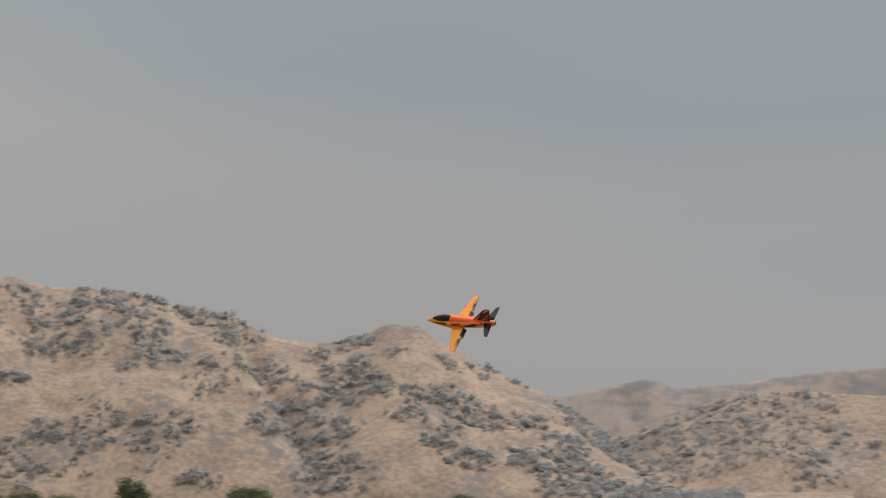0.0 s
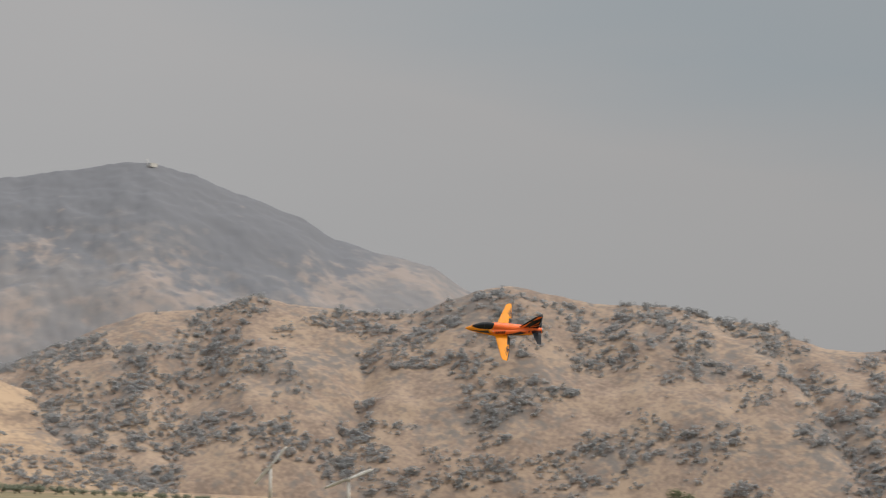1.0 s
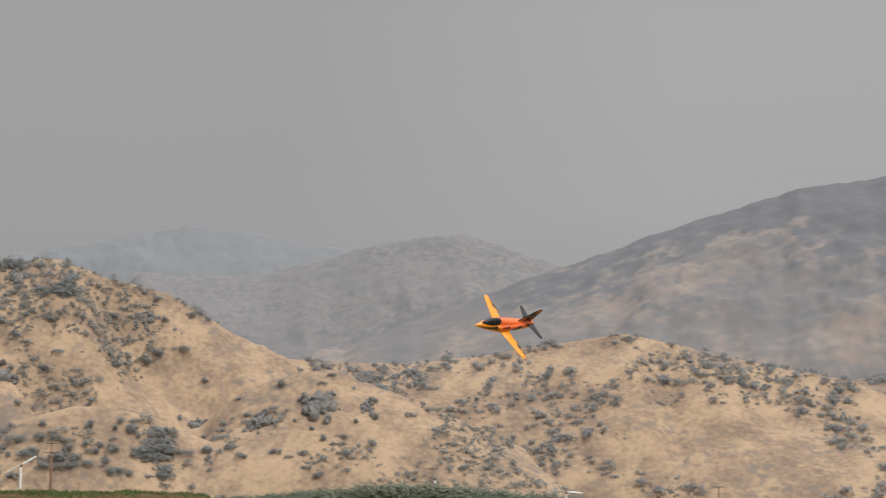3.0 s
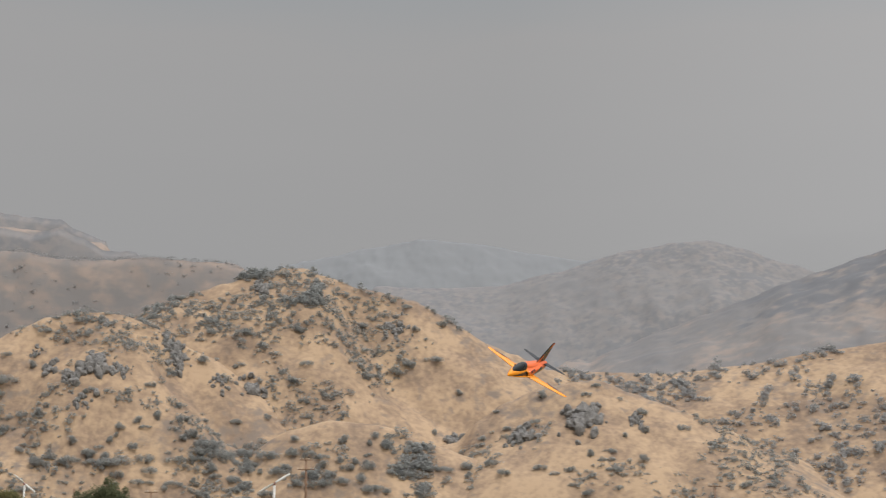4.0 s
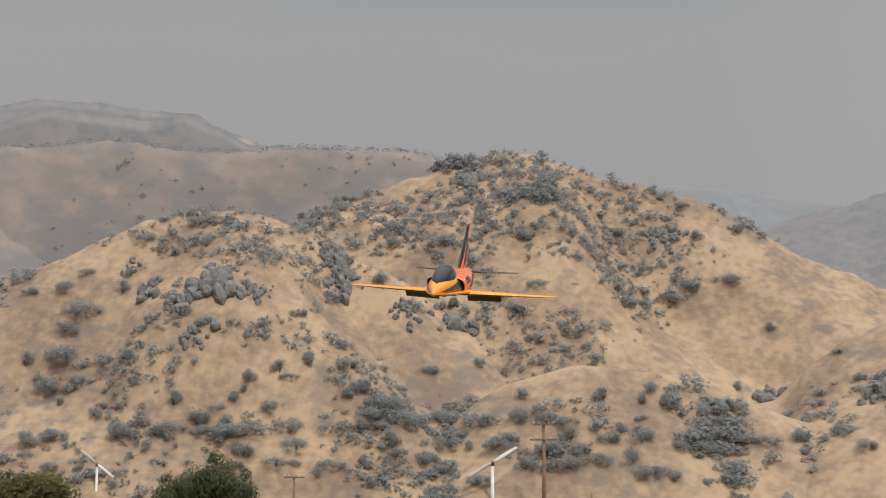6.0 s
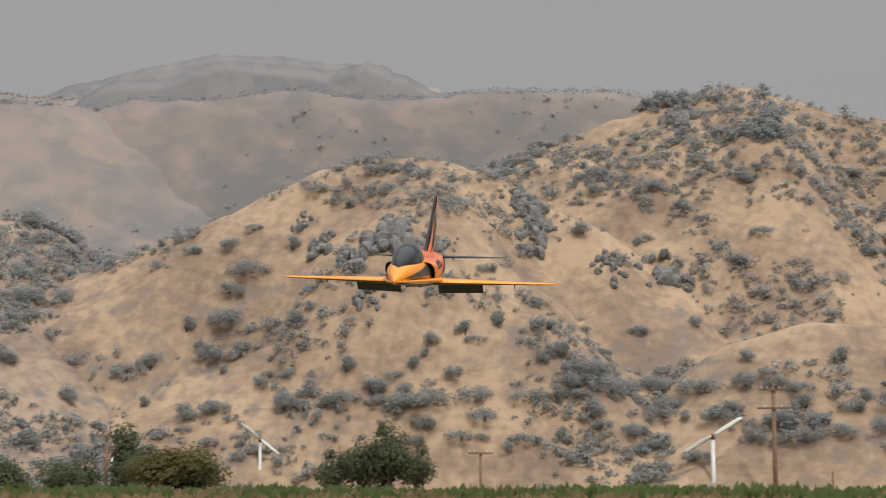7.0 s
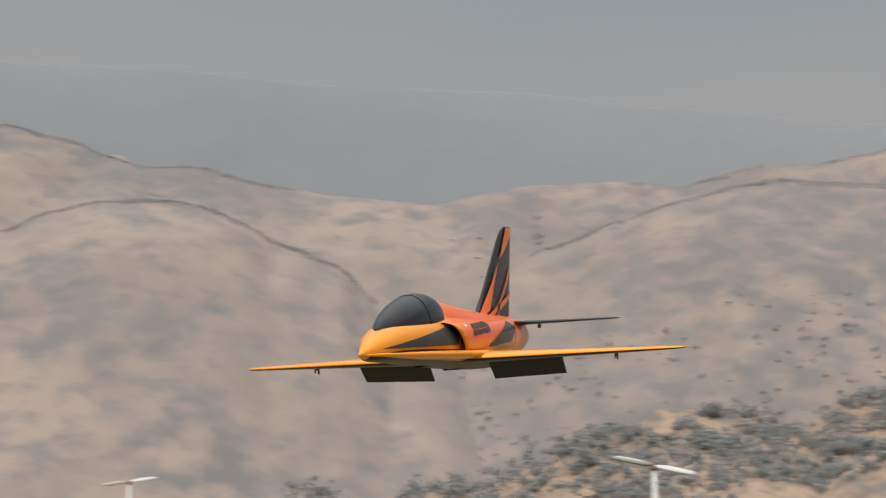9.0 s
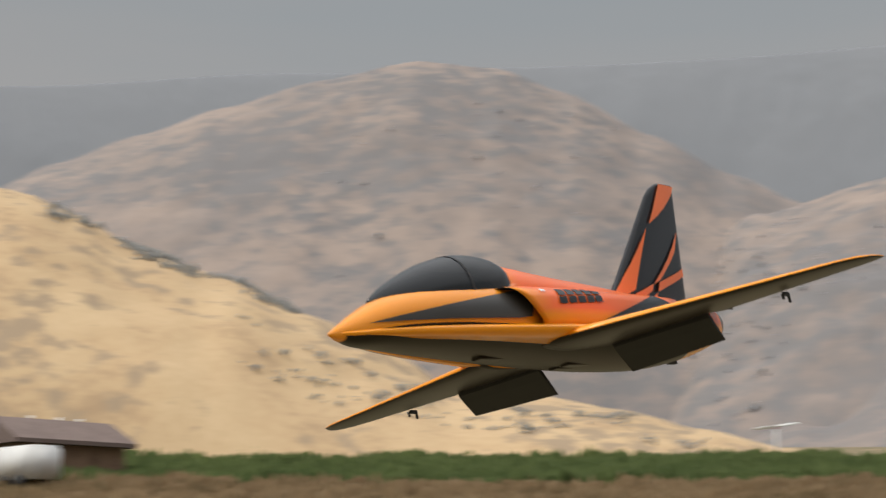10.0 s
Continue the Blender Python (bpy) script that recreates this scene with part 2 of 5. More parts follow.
class Ridge:
    """A range drawn about a centre: it climbs from foot to crest, and falls away behind."""

    def __init__(self, name, centre, foot, crest, points, material, label, rough=1.0, step=0.5, power=0.8, margin=4.0, carve=1.0):
        self.centre, self.foot, self.crest, self.points = centre, foot, crest, points
        self.rough, self.power, self.carve, self.seed = rough, power, carve, len(name) * 7.1 + foot * 0.37
        self.lo, self.hi = points[0][0] - margin, points[-1][0] + margin
        self.ends = margin
        self.gain = None
        count = max(8, int((self.hi - self.lo) * 2))
        grid = [self.lo + (self.hi - self.lo) * i / count for i in range(count + 1)]
        tall = []
        for az in grid:               # hold the crest line: no bulge of the flank may stand above it
            want = (smooth_line(points, az) - 2) / crest
            most = max((self.place(az, 0.3 + 0.7 * k / 14)[2] - 2) / (foot + (crest - foot) * (0.3 + 0.7 * k / 14)) for k in range(15))
            edge = fade(az, self.lo, self.lo + margin) * (1 - fade(az, self.hi - margin, self.hi))
            tall.append(min(1.15, max(0.7, want / most)) if most > 0.01 and want > 0.01 and edge > 0.97 else None)
        known = [(i, v) for i, v in enumerate(tall) if v]
        self.gain = [min(known, key=lambda q: abs(q[0] - i))[1] for i in range(count + 1)] if known else None
        arc = radians(self.hi - self.lo) * crest
        nu, nv = max(30, int(arc / step)), max(18, int((crest - foot) * 1.25 / step))
        verts, faces = [], []
        for j in range(nv + 1):
            s = j / nv * 1.5
            for i in range(nu + 1):
                verts.append(self.place(self.lo + (self.hi - self.lo) * i / nu, s))
        for j in range(nv):
            for i in range(nu):
                k = j * (nu + 1) + i
                faces.append((k, k + nu + 1, k + nu + 2, k + 1))
        me = bpy.data.meshes.new(name)
        me.from_pydata(verts, [], faces)
        me.polygons.foreach_set("use_smooth", [True] * len(faces))
        me.materials.append(material)
        self.ob = tagged(new(name, me), label, "hill", kind="structure")

    def gully(self, az, s):
        """Depth (0 to 1) of the dry gullies that run down the flank."""
        a = az * self.crest / 57.3
        bend = noise.noise((a * 0.05, s * 1.3, self.seed)) * 6
        v = 1 - abs(noise.noise(((a + bend) * 0.042, s * 0.5, self.seed + 4))) * 3.2
        return max(0.0, v) ** 1.5

    def place(self, az, s):
        r = self.foot + (self.crest - self.foot) * s
        a = radians(az)
        x, y = self.centre[0] + r * math.sin(a), self.centre[1] + r * math.cos(a)
        h = smooth_line(self.points, az)
        if self.gain:
            q = (az - self.lo) / (self.hi - self.lo) * (len(self.gain) - 1)
            i = max(0, min(len(self.gain) - 2, int(q)))
            h *= self.gain[i] + (self.gain[i + 1] - self.gain[i]) * min(1, max(0, q - i))
        h *= fade(az, self.lo, self.lo + self.ends) * (1 - fade(az, self.hi - self.ends, self.hi))
        up = s ** self.power if s <= 1 else max(0.0, 1 - 1.2 * (s - 1) ** 1.3 * 2)
        if s <= 1:
            up = up * (1 - 0.25 * s) + 0.25 * s * math.sin(s * math.pi / 2)
        z = h * up
        c = 0.8 if self.centre is STAND else 0.7
        gully = self.gully(az, s)
        n1 = noise.fractal((x * 0.055 / c, y * 0.055 / c, self.seed), 0.9, 2.1, 5)
        n2 = noise.fractal((x * 0.25 / c, y * 0.25 / c, self.seed + 9), 0.8, 2.1, 3)
        z += self.rough * h * (0.16 * n1 * 1.6 - 0.55 * gully * self.carve) * min(s, 1) * max(0.0, 1 - s) + self.rough * 0.012 * h * n2 * min(1, s * 3)
        return (x, y, z - 0.4 * (1 - min(1, s * 4)) + ground_height(x, y) * max(0, 1 - s) * 0.8)


RIDGES = {}


def ridge(name, *args, **kw):
    RIDGES[name] = Ridge(name, *args, **kw)
    return RIDGES[name]

ridge("far_hill", STAND, 222, 240, [(66.9, 11.5), (69.9, 13.9), (70.9, 12.5), (72.9, 13.1), (74.9, 14.3), (76.8, 15.0), (78.1, 15.2)],
      PALE, "low brown hill in haze beyond the valley", rough=1, margin=5, carve=0.8)
ridge("side_hill", STAND, 190, 215, [(67.7, 1.5), (68.9, 5.2), (70.9, 8.4), (72.9, 10.3), (74.9, 11.1), (78.1, 10.3)],
      BRUSH, "brushy low hill in haze", rough=1, margin=5, carve=0.8)
ridge("oak_hill", STAND, 180, 215, [(27.4, 15.5), (29.3, 18.6), (31.2, 21.7), (32.4, 23.3), (34.6, 23.8), (36.2, 25.8), (37.6, 24.5), (39.3, 24.0), (40.9, 23.4), (41.9, 23.4), (43.4, 25.4), (44.6, 26.8), (45.5, 27.2), (47.2, 25.8), (48.6, 24.6), (51.3, 24.1), (51.8, 23.6), (53.3, 22.0), (54.8, 21.4), (55.5, 19.6), (56.7, 18.1), (57.9, 17.6), (58.8, 17.7), (59.8, 19.0), (60.6, 20.3), (61.6, 19.8), (62.6, 17.5), (63.9, 14.4), (65.9, 11.3), (66.9, 9.0), (68.9, 3.7), (70.9, -0.8)],
      BRUSH, "long brown hill dotted with oaks and scrub", rough=1, margin=6, carve=0.8)
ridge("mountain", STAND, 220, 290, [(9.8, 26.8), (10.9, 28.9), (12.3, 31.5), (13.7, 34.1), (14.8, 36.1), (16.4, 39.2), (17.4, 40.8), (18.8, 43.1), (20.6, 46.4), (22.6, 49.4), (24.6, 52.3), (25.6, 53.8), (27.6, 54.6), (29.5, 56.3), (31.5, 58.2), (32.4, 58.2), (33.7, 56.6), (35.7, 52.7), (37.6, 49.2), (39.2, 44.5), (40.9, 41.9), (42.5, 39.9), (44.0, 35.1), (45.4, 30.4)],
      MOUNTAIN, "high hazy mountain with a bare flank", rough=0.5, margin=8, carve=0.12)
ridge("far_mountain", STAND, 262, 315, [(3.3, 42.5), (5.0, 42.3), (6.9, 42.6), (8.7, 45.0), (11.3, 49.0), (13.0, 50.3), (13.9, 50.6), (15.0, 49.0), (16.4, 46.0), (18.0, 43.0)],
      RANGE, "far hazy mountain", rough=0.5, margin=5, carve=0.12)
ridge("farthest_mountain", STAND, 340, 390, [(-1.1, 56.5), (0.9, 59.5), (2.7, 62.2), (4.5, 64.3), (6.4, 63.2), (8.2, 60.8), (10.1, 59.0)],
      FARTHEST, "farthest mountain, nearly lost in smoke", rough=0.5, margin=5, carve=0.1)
ridge("grass_hill", STAND, 176, 201, [(4.1, 16.5), (6.2, 17.2), (8.1, 17.3), (10.0, 17.0), (11.9, 16.8), (14.2, 17.6), (16.5, 19.0), (19.4, 20.3), (20.9, 19.1), (22.7, 17.4), (24.4, 16.0), (26.3, 14.8), (28.2, 12.2), (30.1, 8.8), (31.9, 4.9), (33.8, 1.6)],
      GRASS, "golden grass hill with scattered oaks", rough=1, margin=8, carve=0.7)
ridge("rocky_summit", STAND, 176, 198, [(-6.0, 20.5), (-5.2, 21.8), (-4.3, 23.2), (-3.5, 24.4), (-2.7, 25.4), (-1.9, 26.4), (-1.1, 27.5), (-0.2, 28.0), (0.4, 28.3), (1.3, 27.2), (2.2, 26.0), (3.2, 25.4), (4.0, 24.5), (4.8, 23.2), (5.5, 21.6), (6.3, 19.9), (7.1, 18.8), (7.9, 17.5), (8.6, 16.1), (9.7, 14.2), (10.8, 12.0)],
      GRASS, "rocky golden summit with dark oak brush", rough=1.5, margin=5, carve=0.9)
ridge("rocky_hill", STAND, 170, 186, [(-12.6, 13.0), (-11.7, 14.6), (-10.8, 15.7), (-9.9, 16.8), (-8.9, 18.2), (-8.0, 19.8), (-7.1, 21.0), (-6.2, 21.6), (-5.6, 21.6), (-4.9, 21.2), (-4.1, 20.2), (-3.3, 18.6), (-2.3, 17.2), (-1.1, 14.6), (0.2, 11.7), (1.4, 8.8), (2.9, 6.3)],
      GRASS, "golden grass shoulder with oaks and rock outcrops", rough=1.5, margin=4, carve=0.8)
ridge("rocky_knoll", STAND, 169, 184, [(5.2, 8.6), (6.0, 11.0), (6.8, 12.7), (7.8, 14.0), (8.9, 14.7), (9.6, 14.9), (10.5, 13.7), (11.4, 12.7), (12.3, 11.6), (13.2, 10.3), (15.0, 7.5)],
      GRASS, "golden grass knoll with grey outcrops", rough=1.5, margin=4, carve=0.7)
ridge("foothill", STAND, 169, 178, [(-11.6, 5.0), (-10.4, 6.6), (-9.1, 8.1), (-7.6, 9.9), (-6.1, 11.4), (-5.2, 11.9), (-4.4, 11.5), (-3.2, 10.0), (-2.0, 8.5), (-0.4, 6.4)],
      GRASS, "low golden foothill before the rocky hill", rough=0.8, margin=3, carve=0.5)
ridge("east_foothill", STAND, 169, 178, [(-2.4, 4.5), (-1.3, 7.0), (0.1, 9.6), (1.4, 10.6), (2.9, 10.2), (4.4, 8.4), (5.8, 7.0), (8.1, 5.5), (10.2, 3.7)],
      GRASS, "low golden spur at the foot of the rocky hill", rough=0.8, margin=3, carve=0.5)
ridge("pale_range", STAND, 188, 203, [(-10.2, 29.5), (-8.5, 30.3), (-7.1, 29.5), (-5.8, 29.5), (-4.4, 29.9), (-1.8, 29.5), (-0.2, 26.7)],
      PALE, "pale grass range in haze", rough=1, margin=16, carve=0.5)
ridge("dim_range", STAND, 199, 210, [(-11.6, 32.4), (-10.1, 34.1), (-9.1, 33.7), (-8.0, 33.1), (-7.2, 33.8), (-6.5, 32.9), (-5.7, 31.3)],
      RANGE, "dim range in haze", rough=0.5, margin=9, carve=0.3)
ridge("scrub_hill", CLOSE, 76, 104, [(-51.0, 10.2), (-47.5, 11.8), (-45.6, 13.3), (-42.6, 14.3), (-38.6, 14.6), (-35.5, 15.4), (-32.4, 16.9), (-30.3, 19.0), (-29.8, 18.7), (-27.9, 20.0), (-26.3, 19.3), (-24.1, 18.9), (-22.8, 17.8), (-21.0, 15.6)],
      BRUSH, "scrub-covered low hill with dark oaks", rough=1, margin=7, carve=0.8)
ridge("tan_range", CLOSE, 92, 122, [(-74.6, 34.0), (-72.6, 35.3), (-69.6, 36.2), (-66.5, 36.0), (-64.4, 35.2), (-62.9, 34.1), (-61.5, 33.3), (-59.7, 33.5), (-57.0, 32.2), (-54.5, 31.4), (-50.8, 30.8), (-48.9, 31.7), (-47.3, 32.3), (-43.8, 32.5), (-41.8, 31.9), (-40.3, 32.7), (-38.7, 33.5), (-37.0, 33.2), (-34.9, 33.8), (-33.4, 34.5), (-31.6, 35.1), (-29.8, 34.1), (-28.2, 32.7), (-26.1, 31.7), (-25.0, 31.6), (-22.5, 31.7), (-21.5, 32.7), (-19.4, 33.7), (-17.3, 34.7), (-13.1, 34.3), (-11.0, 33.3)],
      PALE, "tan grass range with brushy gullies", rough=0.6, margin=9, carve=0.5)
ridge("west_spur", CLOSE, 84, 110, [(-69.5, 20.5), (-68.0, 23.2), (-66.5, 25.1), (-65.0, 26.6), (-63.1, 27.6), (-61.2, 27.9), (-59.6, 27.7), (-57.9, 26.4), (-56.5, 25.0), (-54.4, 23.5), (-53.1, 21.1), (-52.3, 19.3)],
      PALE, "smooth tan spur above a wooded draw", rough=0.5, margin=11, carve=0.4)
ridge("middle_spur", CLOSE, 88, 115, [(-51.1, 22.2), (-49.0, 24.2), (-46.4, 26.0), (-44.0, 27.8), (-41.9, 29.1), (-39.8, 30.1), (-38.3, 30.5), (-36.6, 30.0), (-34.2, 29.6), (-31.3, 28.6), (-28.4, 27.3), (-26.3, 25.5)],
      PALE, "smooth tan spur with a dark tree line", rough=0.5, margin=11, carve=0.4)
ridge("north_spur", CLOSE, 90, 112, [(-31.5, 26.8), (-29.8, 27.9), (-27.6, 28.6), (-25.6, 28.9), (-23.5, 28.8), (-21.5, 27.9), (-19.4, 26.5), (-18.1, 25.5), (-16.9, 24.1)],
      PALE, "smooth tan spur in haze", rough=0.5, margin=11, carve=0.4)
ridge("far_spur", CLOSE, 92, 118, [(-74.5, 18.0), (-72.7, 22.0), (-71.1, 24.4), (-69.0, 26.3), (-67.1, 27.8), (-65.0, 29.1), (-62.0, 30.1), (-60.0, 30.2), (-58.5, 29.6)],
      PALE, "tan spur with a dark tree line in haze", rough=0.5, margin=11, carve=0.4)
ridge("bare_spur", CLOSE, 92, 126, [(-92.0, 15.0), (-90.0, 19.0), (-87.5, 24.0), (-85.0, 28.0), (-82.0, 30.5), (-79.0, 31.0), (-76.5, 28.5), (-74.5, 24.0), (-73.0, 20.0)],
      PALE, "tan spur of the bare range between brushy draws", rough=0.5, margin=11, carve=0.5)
ridge("dim_knolls", CLOSE, 112, 130, [(-25.6, 32.7), (-23.5, 34.8), (-20.2, 36.9), (-18.6, 37.8), (-16.2, 37.8), (-14.1, 37.3), (-12.5, 37.3), (-11.6, 36.1), (-10.0, 34.8)],
      RANGE, "dim knolls in haze", rough=0.8, margin=2, carve=0.3)
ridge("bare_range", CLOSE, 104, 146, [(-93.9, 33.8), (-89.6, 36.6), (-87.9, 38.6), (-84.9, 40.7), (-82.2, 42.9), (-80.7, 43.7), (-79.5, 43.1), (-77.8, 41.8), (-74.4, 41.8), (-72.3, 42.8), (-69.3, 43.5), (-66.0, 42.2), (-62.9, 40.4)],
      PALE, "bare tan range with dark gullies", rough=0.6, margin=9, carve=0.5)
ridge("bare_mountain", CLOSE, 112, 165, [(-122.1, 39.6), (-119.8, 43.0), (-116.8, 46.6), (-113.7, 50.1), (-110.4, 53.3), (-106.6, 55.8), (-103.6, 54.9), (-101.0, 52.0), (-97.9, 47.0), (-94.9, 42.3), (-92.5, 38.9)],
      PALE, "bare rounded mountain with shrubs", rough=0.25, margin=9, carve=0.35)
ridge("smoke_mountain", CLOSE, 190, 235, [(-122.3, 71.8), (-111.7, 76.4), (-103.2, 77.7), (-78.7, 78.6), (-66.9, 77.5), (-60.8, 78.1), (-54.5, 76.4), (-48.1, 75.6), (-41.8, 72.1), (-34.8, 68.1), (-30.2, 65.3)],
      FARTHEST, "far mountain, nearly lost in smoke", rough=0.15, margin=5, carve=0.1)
ridge("sunlit_hill", CLOSE, 54, 74, [(-122.9, 19.3), (-121.7, 19.1), (-120.5, 18.8), (-119.3, 18.1), (-116.6, 16.5), (-113.6, 15.2), (-110.7, 13.6), (-108.6, 12.7), (-106.9, 11.4), (-105.3, 10.0), (-102.2, 9.8), (-99.2, 9.1), (-96.2, 8.1), (-93.5, 7.2)],
      GOLD, "bright golden grass hill in the sun", rough=0.7, margin=5, carve=0.4)



def ground():
    bm = bmesh.new()
    rings = [0, 4, 8, 12, 17, 22, 28, 34, 40, 46, 52, 58, 64, 70, 76, 84, 95, 105, 115, 125, 135, 145, 160, 175, 200, 230, 260, 300, 400, 700, 1200, 2500, 4500]
    rows = []
    for r in rings:
        row = []
        for i in range(96):
            t = i / 96 * 2 * math.pi
            x, y = CLOSE[0] + r * math.sin(t), CLOSE[1] + r * math.cos(t)
            row.append(bm.verts.new((x, y, ground_height(x, y) * (1 - fade(r, 250, 600)))))
        rows.append(row)
    for a, b in zip(rows, rows[1:]):
        for i in range(96):
            if a is rows[0]:
                bm.faces.new((a[0], b[i], b[(i + 1) % 96])) if i else bm.faces.new((a[0], b[0], b[1]))
            else:
                bm.faces.new((a[i], b[i], b[(i + 1) % 96], a[(i + 1) % 96]))
    bmesh.ops.delete(bm, geom=[v for v in bm.verts if not v.link_faces], context="VERTS")
    bmesh.ops.recalc_face_normals(bm, faces=bm.faces)
    tagged(mesh_object("ground", bm, FIELD), "dry valley floor with mown grass and weeds", "ground", kind="structure")


ground()

# ---- the jet: nose along +y, right wing along +x ----
def loft(bm, sections, close=True):
    """Joins closed rings of points of equal number; caps both ends."""
    rings = [[bm.verts.new(p) for p in s] for s in sections]
    n = len(rings[0])
    for a, b in zip(rings, rings[1:]):
        for i in range(n):
            bm.faces.new((a[i], a[(i + 1) % n], b[(i + 1) % n], b[i]))
    if close:
        bm.faces.new(rings[0])
        bm.faces.new(list(reversed(rings[-1])))
    bmesh.ops.recalc_face_normals(bm, faces=bm.faces)
    return rings


def oval(y, w, zb, zt, n=28, power=2.4, belly=0.45, dx=0.0):
    """A body section at y: half-width w, from zb to zt, widest at the fraction belly of its height."""
    zm = zb + (zt - zb) * belly
    pts = []
    for i in range(n):
        t = 2 * math.pi * i / n
        c, s = math.cos(t), math.sin(t)
        x = w * math.copysign(abs(c) ** (2 / power), c)
        z = zm + (zt - zm if s > 0 else zm - zb) * math.copysign(abs(s) ** (2 / power), s)
        pts.append((x + dx, y, z))
    return pts


def spline(knots, n):
    """Points between knots of equal length, by Catmull-Rom."""
    out = []
    m = len(knots) - 1
    for j in range(n + 1):
        u = j / n * m
        i = min(int(u), m - 1)
        u -= i
        p = [knots[max(0, i - 1)], knots[i], knots[i + 1], knots[min(m, i + 2)]]
        out.append([0.5 * (2 * b + (c - a) * u + (2 * a - 5 * b + 4 * c - d) * u * u + (3 * b - a - 3 * c + d) * u ** 3)
                    for a, b, c, d in zip(*p)])
    return out


def foil(x, le, te, z, thick, n=11, cut=1.0):
    """A wing section at x from leading edge le to trailing edge te (y), cut short at the fraction cut of its chord."""
    up, lo = [], []
    for i in range(n):
        u = (1 - math.cos(math.pi * i / (n - 1))) / 2 * cut
        t = 5 * thick * (0.2969 * math.sqrt(u) - 0.126 * u - 0.3516 * u * u + 0.2843 * u ** 3 - 0.1 * u ** 4)
        y = le + (te - le) * u
        up.append((x, y, z + t * (le - te) * 1.15))
        lo.append((x, y, z - t * (le - te) * 0.85))
    return up + lo[::-1][:-1] if cut < 1 else up + lo[::-1][1:-1]


WING_Z = -0.013
ROOT_LE, ROOT_TE, TIP_LE, TIP_TE = 0.37, -0.09, 0.115, -0.03


def wing_edges(f):
    """Leading and trailing edge at the fraction f from root to tip."""
    return ROOT_LE + (TIP_LE - ROOT_LE) * f, ROOT_TE + (TIP_TE - ROOT_TE) * f


def wing_z(x):
    return WING_Z - 0.003 * abs(x)


FLAP_IN, FLAP_OUT = 0.135, 0.466


